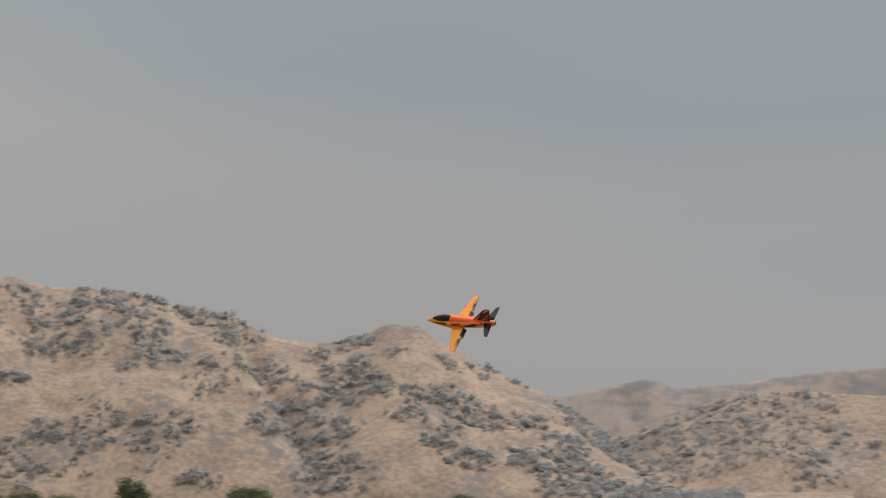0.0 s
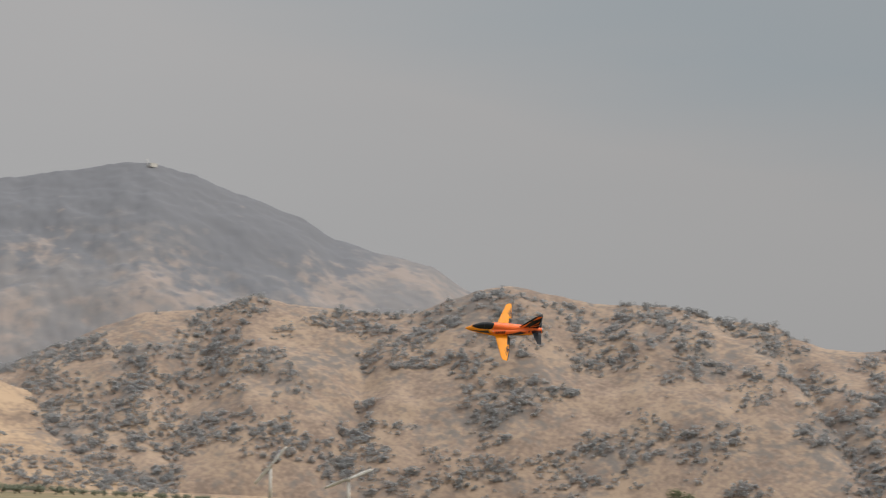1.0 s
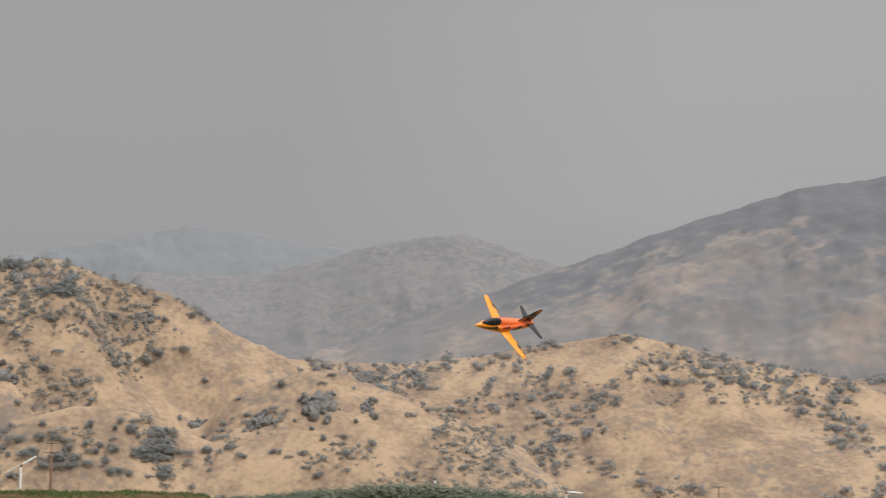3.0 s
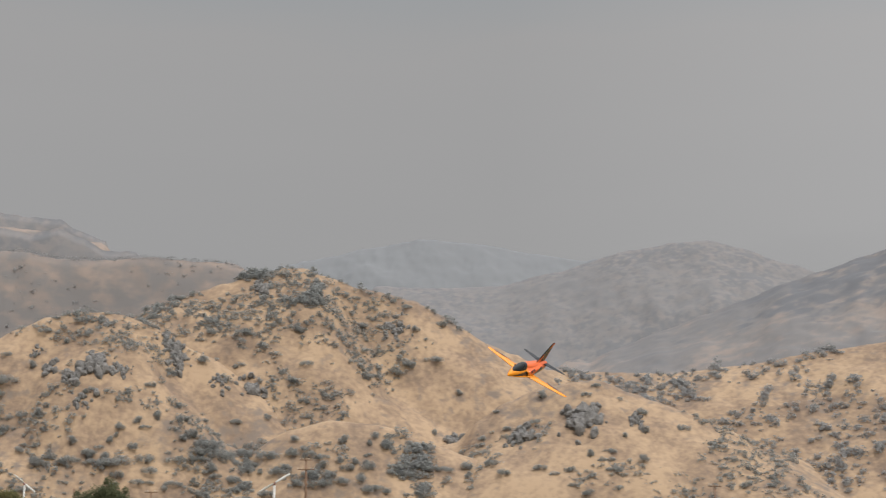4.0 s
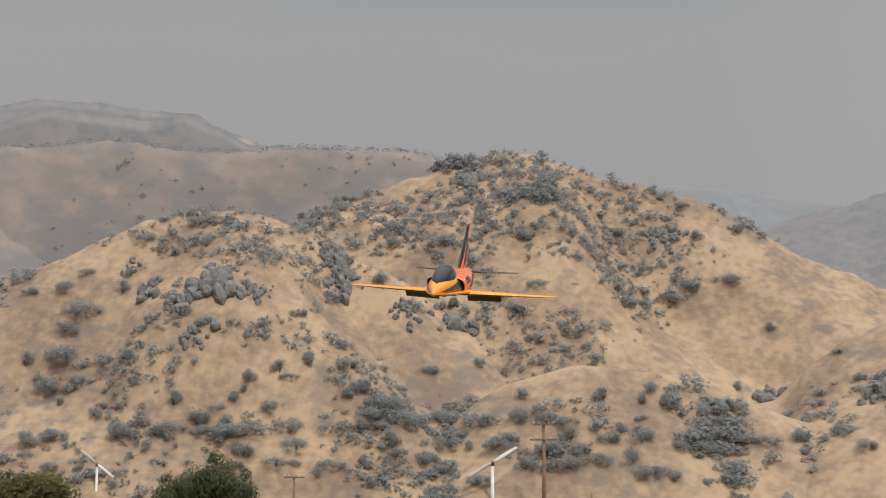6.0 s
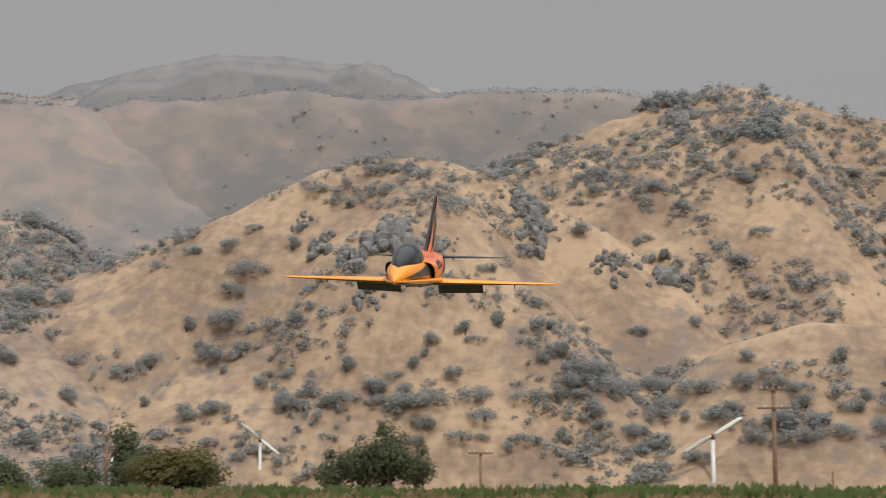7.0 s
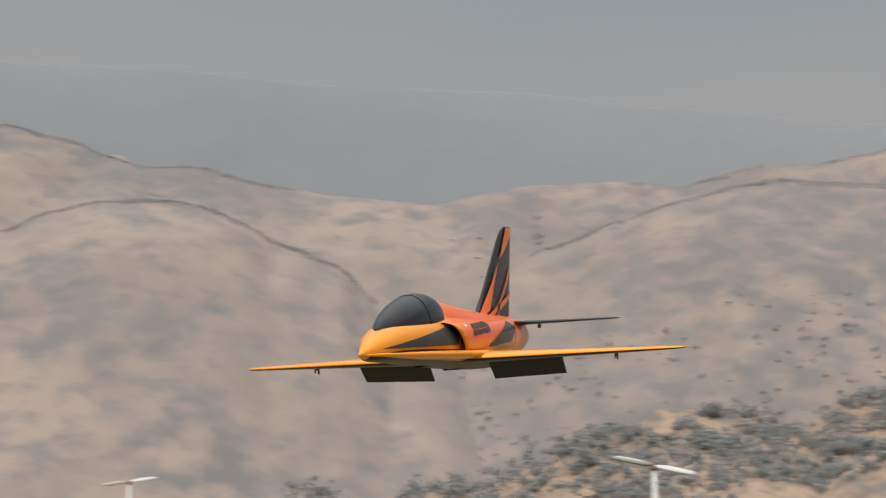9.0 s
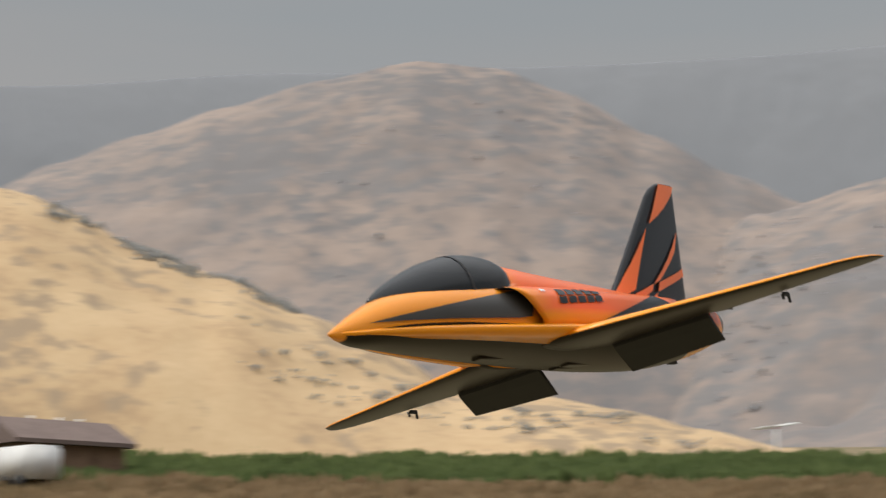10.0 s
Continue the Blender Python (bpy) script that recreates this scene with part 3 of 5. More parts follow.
def build_wing(side, jet):
    bm = bmesh.new()
    secs = []
    xs = [0.10, 0.13, FLAP_IN, FLAP_IN + 0.002, 0.3, 0.38, FLAP_OUT - 0.002, FLAP_OUT, 0.65, 0.8, 0.92, 0.965, 0.99, 1.0]
    for x in xs:
        le, te = wing_edges((x - 0.1) / 0.9)
        thick = 0.115 - 0.02 * x
        if x > 0.93:
            k = math.sqrt(max(0.02, 1 - ((x - 0.93) / 0.07) ** 2))
            mid = te + (le - te) * 0.35
            le, te = mid + (le - mid) * k, mid + (te - mid) * (0.4 + 0.6 * k)
        cut = 0.74 if FLAP_IN < x < FLAP_OUT else 0.999
        secs.append([(side * p[0], p[1], p[2]) for p in foil(x, le, te, wing_z(x), thick, cut=cut if cut < 0.99 else 0.999)])
    loft(bm, secs)
    for f in bm.faces:
        c = f.calc_center_median()
        le, te = wing_edges((abs(c.x) - 0.1) / 0.9)
        if f.normal.z < -0.05 and c.y < le - 0.008 * (le - te):
            f.material_index = 1
        elif abs(c.x) > 0.52 and c.y < te + 0.14 * (le - te) and f.normal.z > 0:
            f.material_index = 2
    wing = part("wing", bm, [WING_PAINT, UNDERSIDE, BLACK], jet, "yellow-orange wing, dark below")
    # flap, hinged down at the rear of the wing
    bm = bmesh.new()
    secs = []
    for x in (FLAP_IN + 0.004, FLAP_OUT - 0.004):
        le, te = wing_edges((x - 0.1) / 0.9)
        hinge = te + (le - te) * 0.27
        z = wing_z(x) - 0.012
        ang = radians(47)
        ring = []
        chord = 0.115 if x < 0.3 else 0.10
        for u, h in ((0, 0.012), (0.3, 0.012), (1, 0.002), (1, -0.002), (0.3, -0.010), (0, -0.010)):
            d = u * chord
            ring.append((side * x, hinge - d * math.cos(ang) + h * -math.sin(ang) * 0, z - d * math.sin(ang) + h))
        secs.append(ring)
    loft(bm, secs)
    part("flap", bm, BLACK_MATT, wing, "black landing flap, lowered", smooth=False)
    # control horn under the aileron
    bm = bmesh.new()
    for dx, dy, dz, sx, sy, sz in ((0, 0, -0.022, 0.006, 0.03, 0.012), (0, -0.018, -0.032, 0.006, 0.006, 0.028), (0.0, 0.02, -0.03, 0.006, 0.006, 0.016)):
        le, te = wing_edges(0.64)
        bmesh.ops.create_cube(bm, size=1, matrix=Matrix.Translation((side * 0.69 + dx, te + 0.035 + dy, wing_z(0.69) + dz + 0.006)) @ Matrix.Diagonal((sx, sy, sz, 1)))
    part("control_horn", bm, BLACK_MATT, wing, smooth=False)
    # black slashes of the livery on the upper skin
    for x0, x1, f0, f1, w in ((0.56, 0.80, 0.16, 0.44, 0.035), (0.50, 0.70, 0.14, 0.52, 0.025), (0.62, 0.88, 0.14, 0.30, 0.03)):
        bm = bmesh.new()
        prev = None
        for i in range(9):
            u = i / 8
            x = x0 + (x1 - x0) * u
            le, te = wing_edges((x - 0.1) / 0.9)
            fr = f0 + (f1 - f0) * u
            y = te + (le - te) * fr
            half = w * (1 - u) * 0.5 + 0.001
            pair = []
            for yy in (y + half, y - half):
                c = (le - yy) / (le - te)
                c = min(0.99, max(0.01, c))
                th = 0.115 - 0.02 * x
                t = 5 * th * (0.2969 * math.sqrt(c) - 0.126 * c - 0.3516 * c * c + 0.2843 * c ** 3 - 0.1 * c ** 4)
                pair.append(bm.verts.new((side * x, yy, wing_z(x) + t * (le - te) * 1.15 + 0.0015)))
            if prev:
                bm.faces.new((prev[0], prev[1], pair[1], pair[0]))
            prev = pair
        bmesh.ops.recalc_face_normals(bm, faces=bm.faces)
        part("stripe", bm, BLACK, wing)
    return wing


def build_stab(side, jet):
    bm = bmesh.new()
    secs = []
    for x, le, te in ((0.04, -0.56, -0.825), (0.2, -0.62, -0.83), (0.36, -0.685, -0.837), (0.48, -0.73, -0.842), (0.515, -0.755, -0.842), (0.525, -0.795, -0.837)):
        secs.append([(side * p[0], p[1], p[2]) for p in foil(x, le, te, 0.125, 0.085)])
    loft(bm, secs)
    st = part("stabilizer", bm, BLACK, jet, "glossy black tailplane")
    bm = bmesh.new()
    bmesh.ops.create_cube(bm, size=1, matrix=Matrix.Translation((side * 0.14, -0.78, 0.108)) @ Matrix.Diagonal((0.006, 0.035, 0.02, 1)))
    part("control_horn", bm, BLACK_MATT, st, smooth=False)


FIN_Y0, FIN_Y1, FIN_TE0, FIN_TE1, FIN_Z0, FIN_Z1 = -0.21, -0.692, -0.745, -0.855, 0.13, 0.594


def build_fin(jet):
    bm = bmesh.new()
    secs = []
    for u in (0, 0.06, 0.14, 0.3, 0.6, 0.88, 0.95, 0.985, 1.0):
        le = FIN_Y0 + (FIN_Y1 - FIN_Y0) * u + (0.13 * (1 - u / 0.14) ** 2 if u < 0.14 else 0)
        te = FIN_TE0 + (FIN_TE1 - FIN_TE0) * u
        if u > 0.9:
            k = (u - 0.9) / 0.1
            le -= 0.05 * k * k
        z = FIN_Z0 + (FIN_Z1 - FIN_Z0) * u
        secs.append([(p[2], p[1], z) for p in foil(0, le, te, 0, 0.075 if u > 0.1 else 0.06)])
    loft(bm, secs)
    fin = part("fin", bm, BLACK, jet, "black swept fin with orange shards")
    # orange shards on both sides, in fractions of chord (from the leading edge) and height
    shards = [((0.33, 1.0), (1.0, 1.0), (0.94, 0.94), (0.25, 0.65)),
              ((0.21, 0.62), (0.05, 0.22), (0.0, 0.03), (0.235, 0.13)),
              ((0.94, 0.62), (0.86, 0.46), (0.575, 0.22), (0.475, 0.18)),
              ((0.99, 0.33), (0.99, 0.27), (0.55, 0.125), (0.56, 0.20)),
              ((0.47, 0.185), (0.47, 0.135), (0.24, 0.0), (0.20, 0.08)),
              ((0.55, 0.12), (0.52, 0.06), (0.43, 0.0), (0.34, 0.0)),
              ((0.99, 0.085), (0.99, 0.01), (0.55, 0.0), (0.47, 0.02)),
              ((0.0, 0.03), (0.12, 0.04), (0.30, 0.0), (0.02, 0.0))]
    for side in (-1, 1):
        for quad in shards:
            bm = bmesh.new()
            grid = []
            for i in range(5):
                row = []
                for j in range(5):
                    a, b = i / 4, j / 4
                    cx = (quad[0][0] * (1 - a) + quad[1][0] * a) * (1 - b) + (quad[3][0] * (1 - a) + quad[2][0] * a) * b
                    hz = (quad[0][1] * (1 - a) + quad[1][1] * a) * (1 - b) + (quad[3][1] * (1 - a) + quad[2][1] * a) * b
                    cx, hz = min(0.985, max(0.015, cx)), min(0.99, max(0.03, hz))
                    le = FIN_Y0 + (FIN_Y1 - FIN_Y0) * hz
                    te = FIN_TE0 + (FIN_TE1 - FIN_TE0) * hz
                    t = 5 * 0.075 * (0.2969 * math.sqrt(cx) - 0.126 * cx - 0.3516 * cx * cx + 0.2843 * cx ** 3 - 0.1 * cx ** 4)
                    row.append(bm.verts.new((side * (t * (le - te) * 1.15 + 0.004), le + (te - le) * cx, FIN_Z0 + (FIN_Z1 - FIN_Z0) * hz)))
                grid.append(row)
            for i in range(4):
                for j in range(4):
                    bm.faces.new((grid[i][j], grid[i + 1][j], grid[i + 1][j + 1], grid[i][j + 1]))
            bmesh.ops.recalc_face_normals(bm, faces=bm.faces)
            part("shard", bm, RED_ORANGE, fin, "orange paint shard")
    return fin


BODY = [[1.133, 0.003, 0.030, 0.036], [1.10, 0.018, 0.018, 0.054], [1.03, 0.046, 0.004, 0.088], [0.92, 0.082, -0.002, 0.131],
        [0.75, 0.116, -0.014, 0.160], [0.55, 0.138, -0.028, 0.170], [0.35, 0.152, -0.042, 0.176], [0.15, 0.155, -0.056, 0.176],
        [-0.10, 0.145, -0.068, 0.171], [-0.35, 0.125, -0.068, 0.166], [-0.60, 0.100, -0.042, 0.160], [-0.78, 0.078, -0.006, 0.152],
        [-0.84, 0.066, 0.010, 0.144]]


def body_at(y):
    for a, b in zip(BODY, BODY[1:]):
        if b[0] <= y <= a[0]:
            u = (y - a[0]) / (b[0] - a[0])
            return [p + (q - p) * u for p, q in zip(a, b)]
    return BODY[-1]


def side_point(y, z, side, off=0.002):
    """A point on the body's flank at y and z, a little proud of the skin."""
    _, w, zb, zt = body_at(y)
    zm = zb + (zt - zb) * 0.42
    s = (z - zm) / ((zt - zm) if z > zm else (zm - zb))
    s = max(-0.98, min(0.98, s))
    x = w * (1 - abs(s) ** 2.3) ** (1 / 2.3)
    return (side * (x + off), y, z)


def patch(name, corners, material, parent, off, label="", n=8):
    """A thin skin panel between four (y, z) corners on each flank."""
    for side in (-1, 1):
        bm = bmesh.new()
        g = []
        for i in range(n + 1):
            a = i / n
            row = []
            for j in range(13):
                b = j / 12
                y = (corners[0][0] * (1 - a) + corners[1][0] * a) * (1 - b) + (corners[3][0] * (1 - a) + corners[2][0] * a) * b
                z = (corners[0][1] * (1 - a) + corners[1][1] * a) * (1 - b) + (corners[3][1] * (1 - a) + corners[2][1] * a) * b
                row.append(bm.verts.new(off(y, z, side)))
            g.append(row)
        for i in range(n):
            for j in range(12):
                bm.faces.new((g[i][j], g[i + 1][j], g[i + 1][j + 1], g[i][j + 1]))
        bmesh.ops.recalc_face_normals(bm, faces=bm.faces)
        part(name, bm, material, parent, label)


def nacelle_point(y, z, side):
    u = min(1, max(0, (0.40 - y) / 0.9))
    w = body_at(y)[1] + 0.030 * (1 - u) ** 0.6
    zb, zt = 0.004 - 0.01 * u, 0.140 + 0.01 * u
    zm = zb + (zt - zb) * 0.45
    s = max(-0.98, min(0.98, (z - zm) / ((zt - zm) if z > zm else (zm - zb))))
    return (side * (0.5 * w * (1 + (1 - abs(s) ** 3.0) ** (1 / 3.0)) + 0.003), y, z)


def build_jet():
    jet = new("model_jet")
    tagged(jet, "orange and black radio-controlled sport jet with lowered flaps", "model airplane")
    bm = bmesh.new()
    loft(bm, [oval(*s, power=2.3, belly=0.42) for s in spline(BODY, 60)])
    for f in bm.faces:
        c = f.calc_center_median()
        if (f.normal.z < -0.35 or c.z < -0.012) and -0.55 < c.y < 1.09:
            f.material_index = 1
    body = part("fuselage", bm, [BODY_PAINT, UNDERSIDE], jet, "yellow-orange fuselage turning red-orange aft")
    # canopy
    bm = bmesh.new()
    can = [[0.955, 0.012, 0.10, 0.126], [0.90, 0.044, 0.095, 0.160], [0.82, 0.072, 0.095, 0.197], [0.72, 0.092, 0.10, 0.233], [0.60, 0.101, 0.105, 0.260],
           [0.50, 0.101, 0.11, 0.264], [0.43, 0.093, 0.12, 0.255], [0.375, 0.066, 0.15, 0.240]]
    loft(bm, [oval(*s, n=24, power=2.1, belly=0.12) for s in spline(can, 26)])
    canopy = part("canopy", bm, CANOPY, jet, "dark tinted bubble canopy")
    bm = bmesh.new()
    ring = []
    for r in (0.0, 0.012):
        ring.append([bm.verts.new((p[0] * 1.012, p[1] - r, 0.11 + (p[2] - 0.11) * 1.008)) for p in oval(0.62, 0.1005, 0.104, 0.257, n=24, power=2.1, belly=0.12)])
    for i in range(24):
        bm.faces.new((ring[0][i], ring[0][(i + 1) % 24], ring[1][(i + 1) % 24], ring[1][i]))
    part("canopy_seam", bm, BLACK_MATT, canopy)
    # sill on which the canopy sits, rising aft
    bm = bmesh.new()
    sill = [[0.72, 0.093, 0.07, 0.106], [0.60, 0.1045, 0.07, 0.124], [0.49, 0.1035, 0.07, 0.148], [0.40, 0.0915, 0.08, 0.174], [0.35, 0.075, 0.09, 0.196]]
    loft(bm, [oval(*s, n=28, power=5.0, belly=0.6) for s in spline(sill, 16)])
    part("canopy_sill", bm, BODY_PAINT, jet, "painted sill under the canopy")
    # fairing behind the canopy, down to the fin
    bm = bmesh.new()
    fair = [[0.45, 0.084, 0.10, 0.244], [0.34, 0.094, 0.10, 0.236], [0.15, 0.10, 0.10, 0.214], [-0.1, 0.095, 0.1, 0.194], [-0.35, 0.06, 0.1, 0.178], [-0.6, 0.04, 0.1, 0.168], [-0.78, 0.03, 0.1, 0.155]]
    loft(bm, [oval(*s, n=20, power=2.1, belly=0.2) for s in spline(fair, 20)])
    part("spine", bm, BODY_PAINT, jet, "red-orange spine behind the canopy")
    # air intakes
    for side in (-1, 1):
        bm = bmesh.new()
        secs = []
        for y in (0.46, 0.42, 0.33, 0.18, 0.0, -0.15, -0.3, -0.42, -0.5):
            u = min(1, max(0, (0.40 - y) / 0.9))
            w = body_at(y)[1] + 0.030 * (1 - u) ** 0.6
            pts = []
            for p in oval(y, w * 0.5, 0.004 - 0.01 * u, 0.140 + 0.01 * u, n=20, power=3.0, belly=0.45, dx=w * 0.5):
                pts.append((side * p[0], p[1] + ((p[2] - 0.07) * 1.0 if y > 0.43 else (p[2] - 0.07) * 0.8 if y > 0.39 else (p[2] - 0.07) * 0.3 if y > 0.30 else 0), p[2]))
            secs.append(pts)
        loft(bm, secs)
        front = max(bm.faces, key=lambda f: f.calc_center_median().y if len(f.verts) > 4 else -9)
        front.material_index = 1
        res = bmesh.ops.inset_region(bm, faces=[front], thickness=0.008, depth=0)
        bmesh.ops.translate(bm, verts=front.verts, vec=(0, -0.12, 0))
        for f in res["faces"]:
            f.material_index = 0
        for e in front.edges:
            for f in e.link_faces:
                f.material_index = 1
        part("intake", bm, [BODY_PAINT, BLACK_MATT], jet, "air intake with dark mouth")
    # flat strakes from the nose into the wing roots
    for side in (-1, 1):
        bm = bmesh.new()
        secs = []
        for y in (1.10, 1.0, 0.85, 0.7, 0.55, 0.42, 0.32, 0.24, 0.16):
            w = body_at(y)[1]
            u = (1.10 - y) / 0.94
            o = 0.004 + 0.085 * u ** 2.2
            z = 0.030 - 0.034 * u
            h = 0.006 + 0.022 * u ** 0.7
            secs.append([(side * max(0.0, w - 0.03), y, z + h), (side * (w + o * 0.6), y, z + h * 0.7), (side * (w + o), y, z + 0.001), (side * (w + o * 0.6), y, z - h * 0.5), (side * max(0.0, w - 0.03), y, z - h)])
        loft(bm, secs)
        part("strake", bm, WING_PAINT, jet, "yellow-orange wing-root strake")
    # dark ramp panel from the nose to the intake
    patch("ramp_panel", [(1.03, 0.050), (0.40, 0.140), (0.44, 0.050), (0.50, 0.046)], RAMP, body, lambda y, z, s: side_point(y, z, s, 0.005), "dark grey ramp panel", 12)
    # black shards over the wing root, aft of the intake
    patch("side_shard", [(0.14, 0.028), (-0.30, 0.140), (-0.46, 0.10), (-0.30, 0.045)], BLACK, body, nacelle_point, "black paint shard")
    patch("side_shard", [(-0.32, 0.05), (-0.38, 0.10), (-0.56, 0.14), (-0.44, 0.05)], BLACK, body, lambda y, z, s: side_point(y, z, s, 0.006), "black paint shard")
    # the name on the flank, as plain slanted dark blocks with a slit
    for k in range(5):
        y = 0.335 - k * 0.050
        z = 0.080 + k * 0.0025
        for lo, hi in ((0.0, 0.022), (0.027, 0.049)):
            patch("marking", [(y - lo * 0.3, z + lo), (y - hi * 0.3, z + hi), (y - 0.040 - hi * 0.3, z + hi + 0.002), (y - 0.040 - lo * 0.3, z + lo + 0.002)], BLACK, body, nacelle_point, "", 2)
    patch("decal", [(0.40, 0.118), (0.40, 0.127), (0.375, 0.130), (0.375, 0.121)], WHITE, body, nacelle_point, "small white decal", 2)
    # exhaust
    bm = bmesh.new()
    loft(bm, [oval(y, w, 0.077 - w, 0.077 + w, n=24, power=2, belly=0.5) for y, w in ((-0.80, 0.05), (-0.87, 0.058), (-0.875, 0.055), (-0.82, 0.048))])
    part("exhaust", bm, METAL, jet, "bare metal tailpipe")
    # belly skid and gear doors
    bm = bmesh.new()
    bmesh.ops.create_cube(bm, size=1, matrix=Matrix.Translation((0, -0.55, -0.045)) @ Matrix.Diagonal((0.012, 0.05, 0.02, 1)))
    part("tail_skid", bm, BLACK_MATT, jet, smooth=False)
    for x, y, sx, sy in ((0, 0.45, 0.03, 0.18), (-0.022, 0.06, 0.03, 0.15), (0.022, 0.06, 0.03, 0.15)):
        bm = bmesh.new()
        zb = body_at(y)[2]
        bmesh.ops.create_cube(bm, size=1, matrix=Matrix.Translation((x, y, zb + 0.0055)) @ Matrix.Diagonal((sx, sy, 0.014, 1)))
        bmesh.ops.bevel(bm, geom=bm.edges[:], offset=0.002, segments=1, affect="EDGES")
        part("gear_door", bm, UNDERSIDE, jet, smooth=False)
    for side in (-1, 1):
        build_wing(side, jet)
        build_stab(side, jet)
    build_fin(jet)
    return jet


JET = build_jet()


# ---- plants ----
# Scrub lightened and cooled in colour to stand for thicker haze.
LEAF_FAR = mat("haze_tinted_scrub", [(0.35, (0.40, 0.406, 0.414)), (0.65, (0.465, 0.465, 0.465))], scale=0.8, fine=0.5, shine=0.05)
LEAF_GREEN = mat("green_tree_leaves", [(0.35, (0.125, 0.145, 0.09)), (0.65, (0.215, 0.23, 0.135))], scale=1.5, fine=0.5, shine=0.1)
BARK = mat("oak_bark", [(0.35, (0.07, 0.06, 0.05)), (0.65, (0.14, 0.12, 0.10))], scale=8.0, bump=0.4)
LEAF_MAROON = mat("maroon_tree_leaves", [(0.35, (0.11, 0.088, 0.085)), (0.65, (0.18, 0.135, 0.125))], scale=1.5, fine=0.5, shine=0.1)
LEAF_YELLOW = mat("yellowing_leaves", [(0.35, (0.15, 0.145, 0.07)), (0.65, (0.27, 0.24, 0.11))], scale=1.5, fine=0.5, shine=0.1)
CROP = mat("green_crop", [(0.35, (0.12, 0.17, 0.06)), (0.65, (0.22, 0.275, 0.105))], scale=0.4, fine=0.5)
WEED = mat("dry_weeds", [(0.35, (0.25, 0.19, 0.10)), (0.5, (0.37, 0.265, 0.15)), (0.65, (0.47, 0.35, 0.21))], scale=0.35, fine=0.5)
WHITE_STEEL = mat("painted_white_steel", [(0.3, (0.66, 0.66, 0.64)), (0.7, (0.78, 0.78, 0.76))], rough=0.5, scale=2.0)
# Grey steel; on the far fans it is white steel with haze painted in.
DULL_STEEL = mat("dull_grey_steel", [(0.3, (0.52, 0.50, 0.46)), (0.7, (0.62, 0.60, 0.56))], rough=0.6, scale=2.0)
RED_STEEL = mat("red_gearbox_paint", [(0.3, (0.22, 0.05, 0.04)), (0.7, (0.30, 0.07, 0.05))], rough=0.5, scale=3.0)
TIMBER = mat("weathered_pole_timber", [(0.35, (0.17, 0.10, 0.065)), (0.65, (0.28, 0.175, 0.115))], scale=3.0, fine=0.4, bump=0.3)
ROOF_BROWN = mat("brown_roof", [(0.35, (0.15, 0.11, 0.095)), (0.65, (0.21, 0.155, 0.135))], scale=1.5, fine=0.5)
STUCCO = mat("tan_stucco", [(0.35, (0.34, 0.28, 0.22)), (0.65, (0.42, 0.35, 0.28))], scale=1.5, fine=0.4)
STONE = mat("granite_outcrop", [(0.35, (0.15, 0.148, 0.147)), (0.5, (0.205, 0.198, 0.193)), (0.68, (0.28, 0.265, 0.25))], scale=1.6, fine=0.5, bump=0.5)


def let_through(m, share):
    """Thin leaves: a share of the light passes through to the shaded side."""
    n, l = m.node_tree.nodes, m.node_tree.links
    b = n["Principled BSDF"]
    thin, both = n.new("ShaderNodeBsdfTranslucent"), n.new("ShaderNodeMixShader")
    l.new(b.inputs["Base Color"].links[0].from_socket, thin.inputs["Color"])
    both.inputs[0].default_value = share
    l.new(b.outputs[0], both.inputs[1])
    l.new(thin.outputs[0], both.inputs[2])
    l.new(both.outputs[0], n["Material Output"].inputs["Surface"])


for leaves in (LEAF, LEAF_FAR, LEAF_GREEN, LEAF_MAROON, LEAF_YELLOW, CROP, WEED):
    let_through(leaves, 0.6)


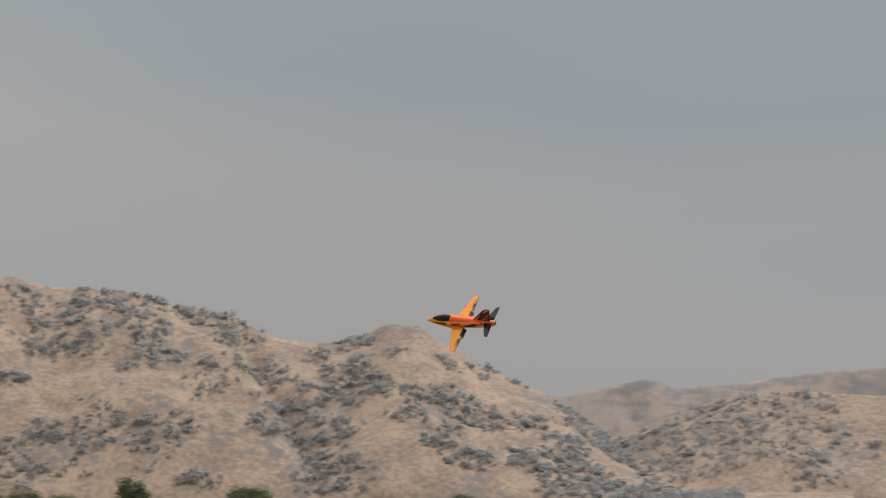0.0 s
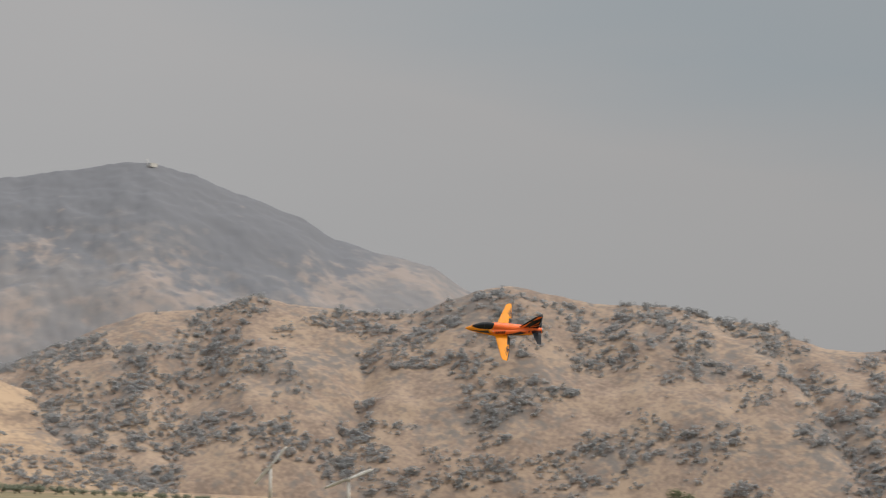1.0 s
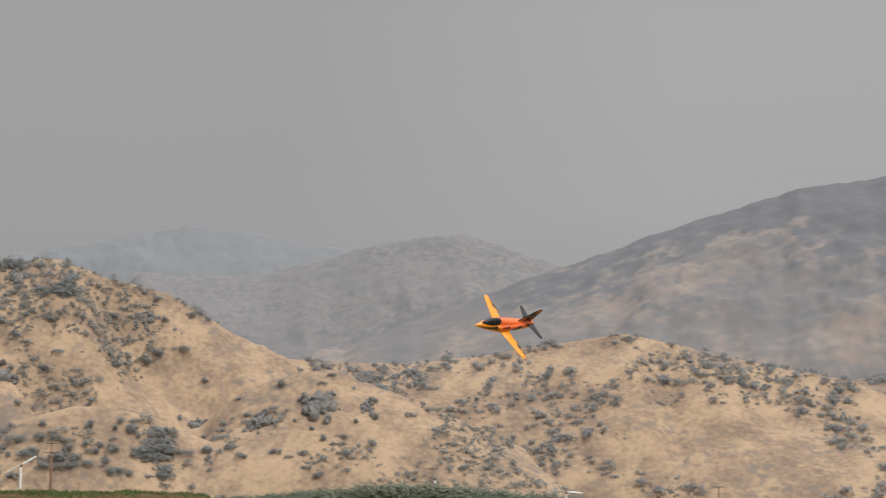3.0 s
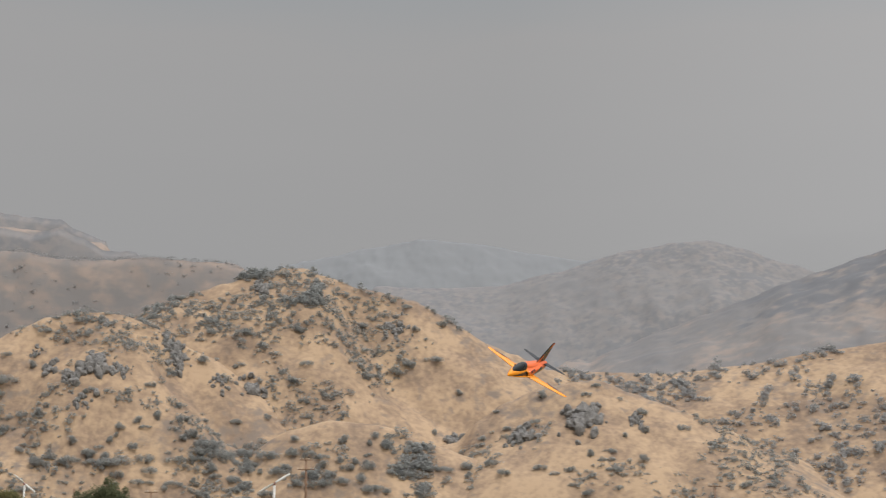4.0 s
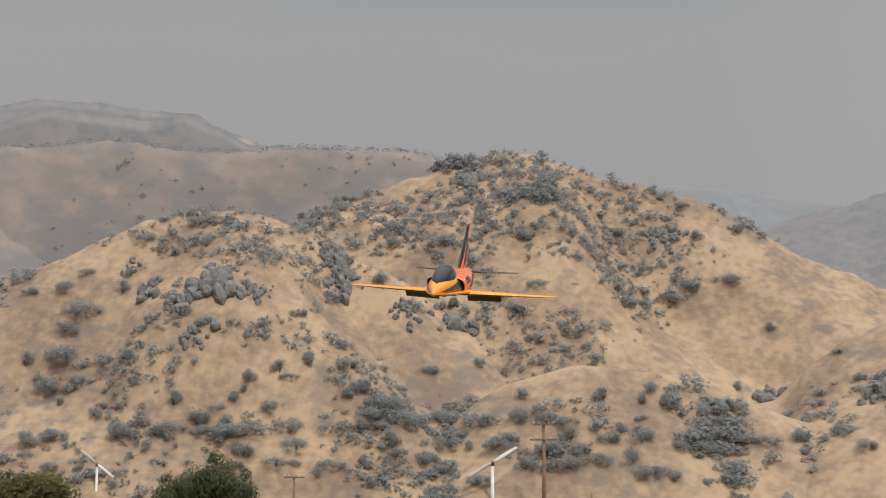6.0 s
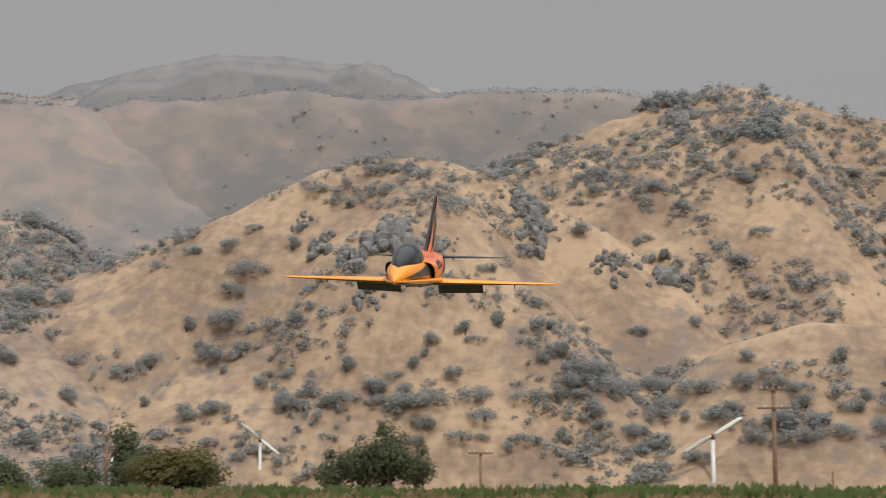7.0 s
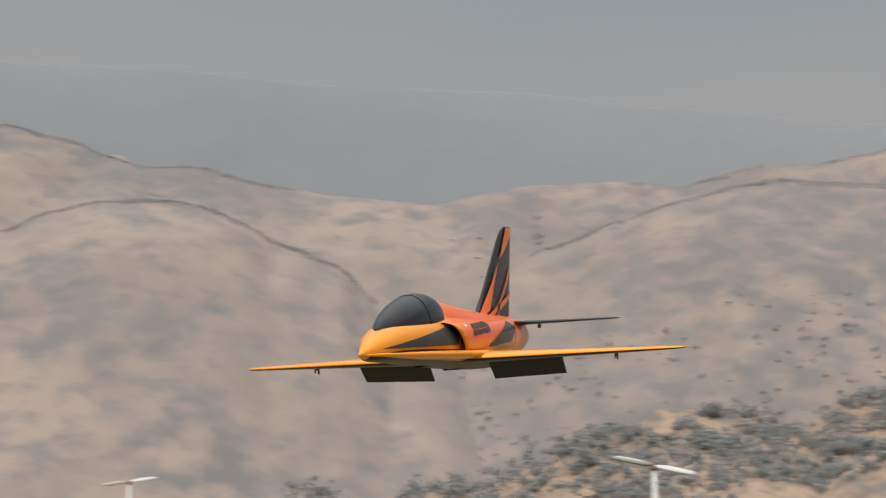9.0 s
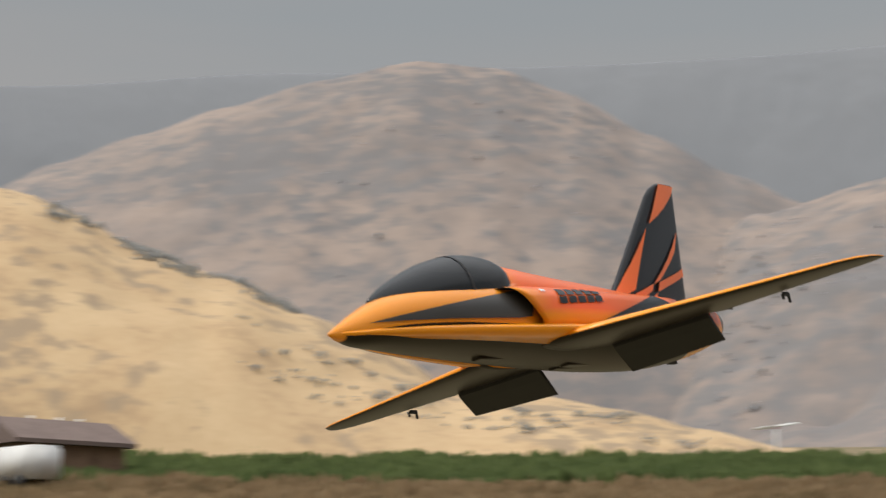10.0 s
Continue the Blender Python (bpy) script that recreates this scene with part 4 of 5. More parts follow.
def crown_data(rng, blobs, spread, flat, leaves, low=0.6, core=0.28):
    """Vertices and faces of an uneven crown: small tilted leaf clumps over several masses."""
    verts, faces = [], []
    centres = []
    size = 0.53 / math.sqrt(leaves / blobs)          # fewer clumps are larger ones
    size = min(0.19, max(0.055, size))
    for _ in range(blobs):
        t, r = rng.uniform(0, 6.283), rng.uniform(0.0, 1.0) ** 0.6 * spread
        centres.append((r * math.cos(t), r * math.sin(t), rng.uniform(0.25, 0.8) * flat * (1.15 - 0.5 * r / max(spread, 0.01)), rng.uniform(0.28, 0.46)))
    for _ in range(leaves):
        cx, cy, cz, cr = rng.choice(centres)
        d = Vector((rng.gauss(0, 1), rng.gauss(0, 1), rng.gauss(0.25, 0.9))).normalized()
        p = Vector((cx, cy, cz)) + d * cr * rng.uniform(low, 1.15)
        if p.z < 0.02:
            p.z = 0.02
        s = rng.uniform(0.6, 1.15) * size
        u = d.orthogonal().normalized()
        u.rotate(Matrix.Rotation(rng.uniform(0, 6.28), 3, d))
        v = d.cross(u)
        k = len(verts)
        tip = d * s * rng.uniform(-0.6, 0.8)
        verts += [tuple(p + u * s), tuple(p + v * s * 0.8 + tip), tuple(p - u * s), tuple(p - v * s * 0.8 + tip)]
        faces += [(k, k + 1, k + 2), (k, k + 2, k + 3)]
    for cx, cy, cz, cr in centres:                     # dark inner mass of each clump
        k = len(verts)
        ico = [(0, 0, 1), (0.89, 0, 0.45), (0.28, 0.85, 0.45), (-0.72, 0.53, 0.45), (-0.72, -0.53, 0.45), (0.28, -0.85, 0.45),
               (0.72, 0.53, -0.45), (-0.28, 0.85, -0.45), (-0.89, 0, -0.45), (-0.28, -0.85, -0.45), (0.72, -0.53, -0.45), (0, 0, -1)]
        for x, y, z in ico:
            q = cr * core * rng.uniform(0.8, 1.2)
            verts.append((cx + x * q, cy + y * q, max(0.0, cz + z * q)))
        if leaves < 60:                                  # a bush of few clumps: a plain core
            del verts[k:]
            q = cr * core
            verts += [(cx + q, cy, cz), (cx, cy + q, cz), (cx - q, cy, cz), (cx, cy - q, cz), (cx, cy, cz + q), (cx, cy, max(0.0, cz - q))]
            faces += [(k + a, k + (a + 1) % 4, k + e) if e == 4 else (k + (a + 1) % 4, k + a, k + e) for a in range(4) for e in (4, 5)]
            continue
        for a, b, c in ((0, 1, 2), (0, 2, 3), (0, 3, 4), (0, 4, 5), (0, 5, 1), (1, 6, 2), (2, 7, 3), (3, 8, 4), (4, 9, 5), (5, 10, 1),
                        (2, 6, 7), (3, 7, 8), (4, 8, 9), (5, 9, 10), (1, 10, 6), (11, 7, 6), (11, 8, 7), (11, 9, 8), (11, 10, 9), (11, 6, 10)):
            faces.append((k + a, k + b, k + c))
    return verts, faces


def trunk_bm(rng, height, radius):
    bm = bmesh.new()
    def limb(p, d, length, r0, r1, n=6):
        ring = []
        u = d.orthogonal().normalized()
        v = d.cross(u)
        for f, r in ((0, r0), (0.5, (r0 + r1) / 2), (1, r1)):
            c = p + d * length * f
            ring.append([bm.verts.new(c + (u * math.cos(6.283 * i / n) + v * math.sin(6.283 * i / n)) * r) for i in range(n)])
        for a, b in zip(ring, ring[1:]):
            for i in range(n):
                bm.faces.new((a[i], a[(i + 1) % n], b[(i + 1) % n], b[i]))
        return p + d * length
    top = limb(Vector((0, 0, -0.25)), Vector((rng.uniform(-0.1, 0.1), rng.uniform(-0.1, 0.1), 1)).normalized(), height + 0.25, radius, radius * 0.7)
    for i in range(4):
        t = 1.57 * i + rng.uniform(-0.4, 0.4)
        limb(top, Vector((math.cos(t), math.sin(t), 0.9)).normalized(), height * 0.8, radius * 0.6, radius * 0.2, 5)
    bmesh.ops.recalc_face_normals(bm, faces=bm.faces)
    return bm


RNG = random.Random(11)


def make_tree(name, label, leaf, blobs, spread, flat, leaves, trunk, category="tree"):
    """A tree about 2 m across, standing at the origin, to be copied."""
    tree = new(name)
    tagged(tree, label, category)
    verts, faces = crown_data(RNG, blobs, spread, flat, leaves)
    me = bpy.data.meshes.new("crown")
    me.from_pydata([(x, y, z + trunk * 0.6) for x, y, z in verts], [], faces)
    me.materials.append(leaf)
    crown = new("crown", me)
    crown.parent = tree
    part("trunk", trunk_bm(RNG, trunk, 0.07), BARK, tree)
    return tree


OAKS = [make_tree("oak_tree", "grey-green oak on the dry hillside, leaf colour paled by haze", LEAF, b, s, f, n, t) for b, s, f, n, t in
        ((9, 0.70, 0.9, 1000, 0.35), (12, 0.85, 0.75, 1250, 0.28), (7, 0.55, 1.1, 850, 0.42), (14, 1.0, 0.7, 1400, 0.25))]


def hill_normal_place(r, az, s):
    return Vector(r.place(az, s))


def find_spot(r, x, y):
    """Height of a ridge over the plan point (x, y)."""
    dx, dy = x - r.centre[0], y - r.centre[1]
    az = math.degrees(math.atan2(dx, dy))
    s = (math.hypot(dx, dy) - r.foot) / (r.crest - r.foot)
    return Vector(r.place(az, max(0.0, s)))


def hill_top(x, y):
    """The uppermost ground of the rocky hill over the plan point (x, y)."""
    return max((find_spot(RIDGES[k], x, y) for k in ("rocky_summit", "rocky_hill", "rocky_knoll", "foothill", "east_foothill")), key=lambda q: q.z)


OAK_USED = [False] * len(OAKS)


def plant(kinds, used, p, size, group):
    i = RNG.randrange(len(kinds))
    m = Matrix.Translation(p) @ Matrix.Rotation(RNG.uniform(0, 6.28), 4, "Z")
    if used[i]:
        t = copy_thing(kinds[i], m)
    else:
        t = kinds[i]
        used[i] = True
        t.matrix_basis = m
    t.scale = (size * RNG.uniform(0.9, 1.15), size * RNG.uniform(0.9, 1.15), size * RNG.uniform(0.8, 1.1))
    t["group"] = group
    return t


def scrub(name, label, r, count, smin, smax, leaf, az0, az1, s0=0.02, s1=1.0, patch=0.09, cover=0.0, seed=1, leaves=26, over=(), draw=0.55):
    """Uncounted bushes strewn over a ridge in noisy patches, as one mesh."""
    rng = random.Random(seed)
    kinds = [crown_data(rng, 3, 0.55, 0.75, leaves) for _ in range(8)]
    verts, faces = [], []
    made = tries = 0
    while made < count and tries < count * 40:
        tries += 1
        az, s = rng.uniform(az0, az1), rng.uniform(s0, s1)
        x, y, z = r.place(az, s)
        if any(find_spot(o, x, y).z > z + 0.3 for o in over):
            continue
        n = noise.fractal((x * patch, y * patch, z * patch * 1.2 + seed), 1.0, 2.0, 4)
        if n * 2.1 + cover + r.gully(az, s) * draw < rng.uniform(0.08, 0.5):
            continue
        made += 1
        k = len(verts)
        v, f = rng.choice(kinds)
        g = smin + (smax - smin) * rng.random() ** 2
        c, d = math.cos(rng.uniform(0, 6.28)), 0
        d = math.sqrt(1 - c * c)
        h = g * rng.uniform(0.7, 1.1)
        verts += [(x + g * (a * c - b * d), y + g * (a * d + b * c), z - 0.12 * g + h * e) for a, b, e in v]
        faces += [tuple(i + k for i in q) for q in f]
    me = bpy.data.meshes.new(name)
    me.from_pydata(verts, [], faces)
    me.materials.append(leaf)
    return tagged(new(name, me), label, "scrub", kind="stuff")


R = RIDGES
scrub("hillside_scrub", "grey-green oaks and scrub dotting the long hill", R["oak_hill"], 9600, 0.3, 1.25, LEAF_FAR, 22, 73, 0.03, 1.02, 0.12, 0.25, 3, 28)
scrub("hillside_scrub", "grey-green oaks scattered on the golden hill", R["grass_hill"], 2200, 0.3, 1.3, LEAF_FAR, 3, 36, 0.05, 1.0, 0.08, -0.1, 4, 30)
FRONT = (R["rocky_hill"], R["foothill"], R["east_foothill"], R["rocky_knoll"])
scrub("hillside_scrub", "dark oak brush and scrub on the rocky summit", R["rocky_summit"], 2500, 0.2, 0.95, LEAF, -8, 13, 0.1, 1.0, 0.09, 0.1, 5, 44, FRONT)
scrub("hillside_scrub", "dark oak brush below the rocky summit", R["rocky_summit"], 260, 0.4, 0.95, LEAF, -4, 1, 0.72, 1.0, 0.09, 0.3, 17, 46, FRONT)
scrub("hillside_scrub", "scrub between the oaks of the shoulder, colour paled by haze", R["rocky_hill"], 1350, 0.15, 0.9, LEAF, -15, 4, 0.1, 1.0, 0.10, 0.0, 25, 44, FRONT[1:])
scrub("hillside_scrub", "scrub on the knoll, colour paled by haze", R["rocky_knoll"], 800, 0.15, 0.9, LEAF, 3, 18, 0.05, 1.0, 0.10, 0.0, 26, 44, FRONT[1:3])
scrub("hillside_scrub", "oak wood along the foothill", R["foothill"], 380, 0.35, 1.1, LEAF, -14, 2, 0.0, 0.55, 0.08, 0.15, 15, 48)
scrub("hillside_scrub", "oak wood on the low spur", R["east_foothill"], 760, 0.35, 1.2, LEAF, -4, 4.5, 0.0, 0.95, 0.07, 0.45, 16, 48)
scrub("hillside_scrub", "scattered scrub on the low spur", R["east_foothill"], 160, 0.2, 0.9, LEAF, 4, 14, 0.0, 1.0, 0.07, 0.0, 29, 48)
scrub("hillside_scrub", "dark wood in the draw behind the foothill", R["rocky_hill"], 400, 0.35, 0.9, LEAF, -14, 3, 0.12, 0.55, 0.06, 0.2, 31, 46, FRONT[1:3])
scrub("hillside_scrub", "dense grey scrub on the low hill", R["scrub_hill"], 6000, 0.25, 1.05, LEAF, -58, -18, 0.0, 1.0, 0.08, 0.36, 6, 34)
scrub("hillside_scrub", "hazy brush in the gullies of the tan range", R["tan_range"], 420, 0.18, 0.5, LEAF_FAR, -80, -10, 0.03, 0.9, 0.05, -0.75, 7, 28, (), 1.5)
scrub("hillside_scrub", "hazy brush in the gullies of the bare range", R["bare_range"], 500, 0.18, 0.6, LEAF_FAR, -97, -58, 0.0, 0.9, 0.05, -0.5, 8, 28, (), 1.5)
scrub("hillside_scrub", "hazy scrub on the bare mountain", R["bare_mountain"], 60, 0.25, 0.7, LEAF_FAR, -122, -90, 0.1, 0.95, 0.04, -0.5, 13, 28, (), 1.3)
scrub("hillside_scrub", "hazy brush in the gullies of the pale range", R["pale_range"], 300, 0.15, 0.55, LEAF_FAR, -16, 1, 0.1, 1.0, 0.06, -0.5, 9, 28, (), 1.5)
scrub("hillside_scrub", "dark brush along the edge of the sunlit hill", R["sunlit_hill"], 240, 0.2, 0.6, LEAF, -120, -111, 0.78, 1.02, 0.3, 0.4, 18, 38)
scrub("hillside_scrub", "dark brush on the flank of the sunlit hill", R["sunlit_hill"], 130, 0.15, 0.5, LEAF, -113, -96, 0.3, 0.55, 0.3, 0.2, 19, 38)
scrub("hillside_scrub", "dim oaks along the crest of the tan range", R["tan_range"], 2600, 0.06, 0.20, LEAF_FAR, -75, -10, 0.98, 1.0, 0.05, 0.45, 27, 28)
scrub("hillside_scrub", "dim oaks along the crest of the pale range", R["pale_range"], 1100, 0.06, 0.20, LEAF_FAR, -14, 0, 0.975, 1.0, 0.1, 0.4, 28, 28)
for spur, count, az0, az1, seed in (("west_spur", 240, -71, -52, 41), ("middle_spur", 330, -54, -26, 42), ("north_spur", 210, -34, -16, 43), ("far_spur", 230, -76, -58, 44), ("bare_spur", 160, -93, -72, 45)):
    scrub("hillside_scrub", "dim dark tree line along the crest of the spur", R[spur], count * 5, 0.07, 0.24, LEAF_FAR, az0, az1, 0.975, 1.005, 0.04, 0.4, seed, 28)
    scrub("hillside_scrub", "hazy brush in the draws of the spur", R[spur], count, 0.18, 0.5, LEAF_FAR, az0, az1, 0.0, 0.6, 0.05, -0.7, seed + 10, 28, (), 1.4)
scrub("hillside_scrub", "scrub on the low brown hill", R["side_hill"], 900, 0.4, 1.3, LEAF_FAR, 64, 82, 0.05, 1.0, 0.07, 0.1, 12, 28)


# ---- oaks that stand apart on the hills: plan place and width ----
VALLEY_OAKS = ((-19.1, 172.4, 1.6), (-14.8, 172.5, 2.7), (-12.3, 173.3, 2.0), (-16.2, 172.2, 1.6), (-27.3, 172.1, 1.8), (-30.2, 173.7, 1.3), (-26.3, 174.9, 1.0), (-22.2, 173.8, 1.0),
               (-23.5, 174.2, 0.9), (-9.8, 173.8, 1.8), (-7.7, 174.5, 1.8), (-5.9, 174.9, 2.1), (-3.9, 177.4, 2.1), (-1.4, 175.9, 2.1), (1.1, 176.5, 1.4), (-3.2, 175.4, 2.1),
               (-6.7, 173.3, 1.8), (-0.4, 173.9, 2.0), (2.3, 174.5, 1.8), (3.6, 173.3, 1.8), (6.9, 172.2, 2.0), (6.4, 173.6, 1.4), (8.4, 176.2, 1.5), (9.6, 175.8, 1.5),
               (11.9, 174.3, 1.6), (14.9, 174.2, 1.4), (16.9, 175.1, 1.8), (19.0, 174.5, 1.2))
SLOPE_OAKS = ((-26.2, 179.3, 2.2), (-27.1, 178.4, 1.9), (-12.7, 178.6, 1.3), (-11.6, 176.2, 1.4), (-9.5, 177.1, 1.3), (-6.6, 178.9, 1.1), (-8.0, 184.8, 1.6), (-4.6, 187.2, 1.6),
              (0.7, 185.1, 1.2), (-9.8, 178.6, 1.4), (-7.6, 179.5, 1.2), (-4.6, 180.3, 1.2), (-1.8, 181.3, 1.4), (-22.6, 175.8, 1.9), (-25.3, 176.1, 1.6), (-27.3, 176.1, 1.9),
              (-30.5, 175.5, 2.1), (-31.6, 175.1, 1.9), (-26.6, 177.3, 2.4), (-29.0, 177.0, 1.6), (-18.0, 176.5, 1.4), (-9.3, 175.2, 1.1), (21.3, 179.2, 1.0), (20.7, 182.1, 0.9),
              (15.0, 185.4, 1.2), (17.7, 189.5, 1.3), (24.2, 178.9, 1.2), (23.5, 172.7, 1.2), (26.4, 171.9, 1.2), (30.1, 172.2, 1.2), (28.3, 173.2, 0.9))
CREST_OAKS = ((-23.2, 183.1, 1.6), (-19.9, 183.5, 1.6), (-18.0, 183.9, 1.2), (-21.7, 183.1, 1.1), (-29.9, 180.2, 1.3), (-27.6, 180.4, 1.5), (-26.6, 181.1, 1.2), (-24.1, 180.5, 1.5),
              (-23.8, 181.3, 1.1), (2.2, 186.3, 1.4), (1.3, 189.5, 1.5), (-7.3, 192.2, 1.6), (-7.8, 190.8, 1.6), (-4.4, 189.7, 1.8), (7.5, 197.0, 1.1), (8.2, 194.9, 1.5),
              (12.7, 196.5, 1.4), (16.6, 196.0, 1.4), (13.6, 194.5, 1.6), (11.3, 191.2, 2.0), (12.7, 191.5, 1.5), (15.4, 192.1, 1.8), (8.3, 187.9, 1.3), (25.0, 181.2, 1.8),
              (29.2, 179.4, 1.2), (30.4, 180.4, 1.0), (34.2, 177.8, 1.5), (34.1, 175.4, 1.4), (31.9, 174.8, 1.1), (38.1, 176.6, 1.6))
SCRUB_OAKS = ((-50.2, 181.0, 3.2), (-46.9, 185.0, 3.5), (-43.0, 187.6, 2.6), (-38.7, 178.6, 2.0), (-36.9, 180.9, 2.0), (-35.6, 185.8, 2.1), (-36.4, 176.7, 1.9),
              (-38.6, 175.4, 1.3), (-37.4, 172.3, 1.9), (-34.3, 175.7, 2.2), (-34.1, 183.8, 2.4), (-31.9, 177.3, 1.3), (-33.6, 172.1, 1.7), (-33.7, 168.2, 1.7),
              (-42.7, 170.9, 1.9), (-38.0, 168.5, 2.1), (-40.4, 168.6, 1.8), (-39.2, 173.2, 1.3), (-42.8, 168.8, 1.5), (-38.5, 188.1, 2.2), (-37.7, 165.6, 1.7),
              (-46.6, 172.9, 2.0), (-42.3, 173.2, 1.9))
LOW_OAKS = ((-54.9, 176.0, 2.5), (-51.5, 175.9, 2.1), (-61.6, 172.0, 2.8), (-62.7, 167.0, 2.4), (-64.7, 162.8, 2.0), (-65.5, 159.0, 2.3), (-71.6, 160.4, 2.1),
            (-71.8, 157.6, 2.0), (-46.2, 172.3, 1.9), (-43.3, 173.8, 1.9), (-46.7, 183.1, 3.3), (-39.3, 178.0, 2.3), (-37.3, 179.8, 1.8), (-38.5, 171.8, 1.9),
            (-54.4, 168.4, 2.0), (-57.0, 164.3, 1.6), (-42.2, 169.7, 1.8), (-51.2, 182.3, 2.2))
for spots, hill in ((VALLEY_OAKS, "rocky_hill"), (SLOPE_OAKS, "rocky_hill"), (CREST_OAKS, "rocky_hill"), (SCRUB_OAKS, "scrub_hill"), (LOW_OAKS, "scrub_hill")):
    for x, y, w in spots:
        p = hill_top(x, y) if hill == "rocky_hill" else find_spot(R[hill], x, y)
        p.z -= 0.15 * w
        plant(OAKS, OAK_USED, p, w * 0.5, "oaks on the hills")


# oak wood along the foot of the hill
for i in range(90):
    az = radians(RNG.uniform(-9.0, 4.4) if i < 76 else RNG.uniform(4.4, 14))
    far = RNG.uniform(171.4, 176.0)
    p = hill_top(far * math.sin(az), far * math.cos(az))
    p.z -= 0.15
    plant(OAKS, OAK_USED, p, RNG.uniform(0.45, 0.85) if i < 76 else RNG.uniform(0.35, 0.8), "oaks along the foot of the hill")


# ---- rock outcrops ----
def build_outcrop(x, y, w):
    """A crowd of upright, cracked boulders bedded in the slope."""
    rng = random.Random(int(x * 17 + y * 5))
    base = hill_top(x, y)
    rock = tagged(new("rock_outcrop"), "cracked grey granite outcrop in the dry grass", "rock", "outcrops on the rocky hill")
    rock.location = base
    for i in range(int(8 + w * 8)):
        u, v = rng.gauss(0, 0.28) * w, rng.gauss(0, 0.2) * w
        p = hill_top(x + u, y + v) - base
        s = rng.uniform(0.07, 0.20) * w * (1.2 - min(0.8, abs(u) / w))
        bm = bmesh.new()
        bmesh.ops.create_icosphere(bm, subdivisions=2, radius=1)
        off = Vector((i * 3.1, x, y))
        for vert in bm.verts:
            k = noise.noise(vert.co * 0.9 + off) * 0.5 + noise.noise(vert.co * 2.3 + off) * 0.3
            c = vert.co * (1 + k)
            c.x = round(c.x * 2.2) / 2.2 * 0.45 + c.x * 0.55          # blocky joints
            c.y = round(c.y * 2.2) / 2.2 * 0.45 + c.y * 0.55
            vert.co = c
        m = Matrix.Translation(p + Vector((0, 0, s * 0.3))) @ Euler((rng.uniform(-0.35, 0.35), rng.uniform(-0.35, 0.35), rng.uniform(0, 6))).to_matrix().to_4x4() @ Matrix.Diagonal((s * rng.uniform(0.5, 1.0), s * rng.uniform(0.5, 0.9), s * rng.uniform(0.7, 1.25), 1))
        bmesh.ops.transform(bm, matrix=m, verts=bm.verts)
        part("boulder", bm, STONE, rock, smooth=False)
    return rock


ROCKS = ((-10.8, 184.3, 2.5), (-18.0, 178.2, 3.6), (-15.4, 178.9, 1.8), (-22.3, 179.7, 2.0), (-3.5, 184.6, 2.7), (-23.9, 181.7, 1.3), (-18.8, 175.9, 1.7), (11.4, 194.5, 2.4),
         (22.6, 177.5, 2.8), (28.2, 176.9, 4.0), (33.6, 176.9, 1.9), (-11.7, 185.1, 2.0), (-6.3, 182.8, 1.8), (-17.6, 183.4, 1.3), (16.9, 184.1, 2.5), (-2.7, 195.0, 2.4),
         (-20.4, 178.1, 1.7))
for x, y, w in ROCKS:
    build_outcrop(x, y, w)


# ---- valley trees ----
def grow(kind, used, x, y, top, group, wide=1.0):
    """Stands a tree on the valley floor so that it reaches the height top."""
    z = ground_height(x, y)
    crown = [c for c in kind.children if c.name.startswith("crown")][0]
    tall = max(v.co.z for v in crown.data.vertices)
    h = max(0.6, top - z)
    m = Matrix.Translation((x, y, z)) @ Matrix.Rotation(RNG.uniform(0, 6.28), 4, "Z")
    if kind.name in used:
        t = copy_thing(kind, m)
    else:
        used.add(kind.name)
        t = kind
        t.matrix_basis = m
    k = h / tall
    t.scale = (k * wide, k * wide, k)
    t["group"] = group
    return t


# Orchard green, greyed in its base colour for the haze over the valley.
LEAF_ORCHARD = mat("hazed_orchard_leaves", [(0.35, (0.235, 0.262, 0.205)), (0.65, (0.31, 0.332, 0.255))], scale=1.5, fine=0.5, shine=0.05)
let_through(LEAF_ORCHARD, 0.5)
GREEN_TREE = make_tree("yard_tree", "leafy dark green tree by the farm field", LEAF_GREEN, 14, 0.62, 1.9, 2200, 0.5)
GREEN_TREE_2 = make_tree("yard_tree", "broad green tree by the farm field", LEAF_GREEN, 16, 0.9, 1.4, 2400, 0.4)
MAROON_TREE = make_tree("maroon_tree", "dark maroon-leaved tree by the farm field", LEAF_MAROON, 13, 0.75, 1.4, 2000, 0.4)
YELLOW_TREE = make_tree("yellowing_tree", "yellowing green tree by the farm field", LEAF_YELLOW, 13, 0.6, 1.5, 2000, 0.45)
CONIFER = make_tree("conifer", "slender dark green conifer", LEAF_GREEN, 10, 0.25, 2.4, 1700, 0.5)
ORCHARD_TREE = make_tree("orchard_tree", "round green orchard tree in a row", LEAF_ORCHARD, 8, 0.5, 0.9, 360, 0.3)
grown = set()
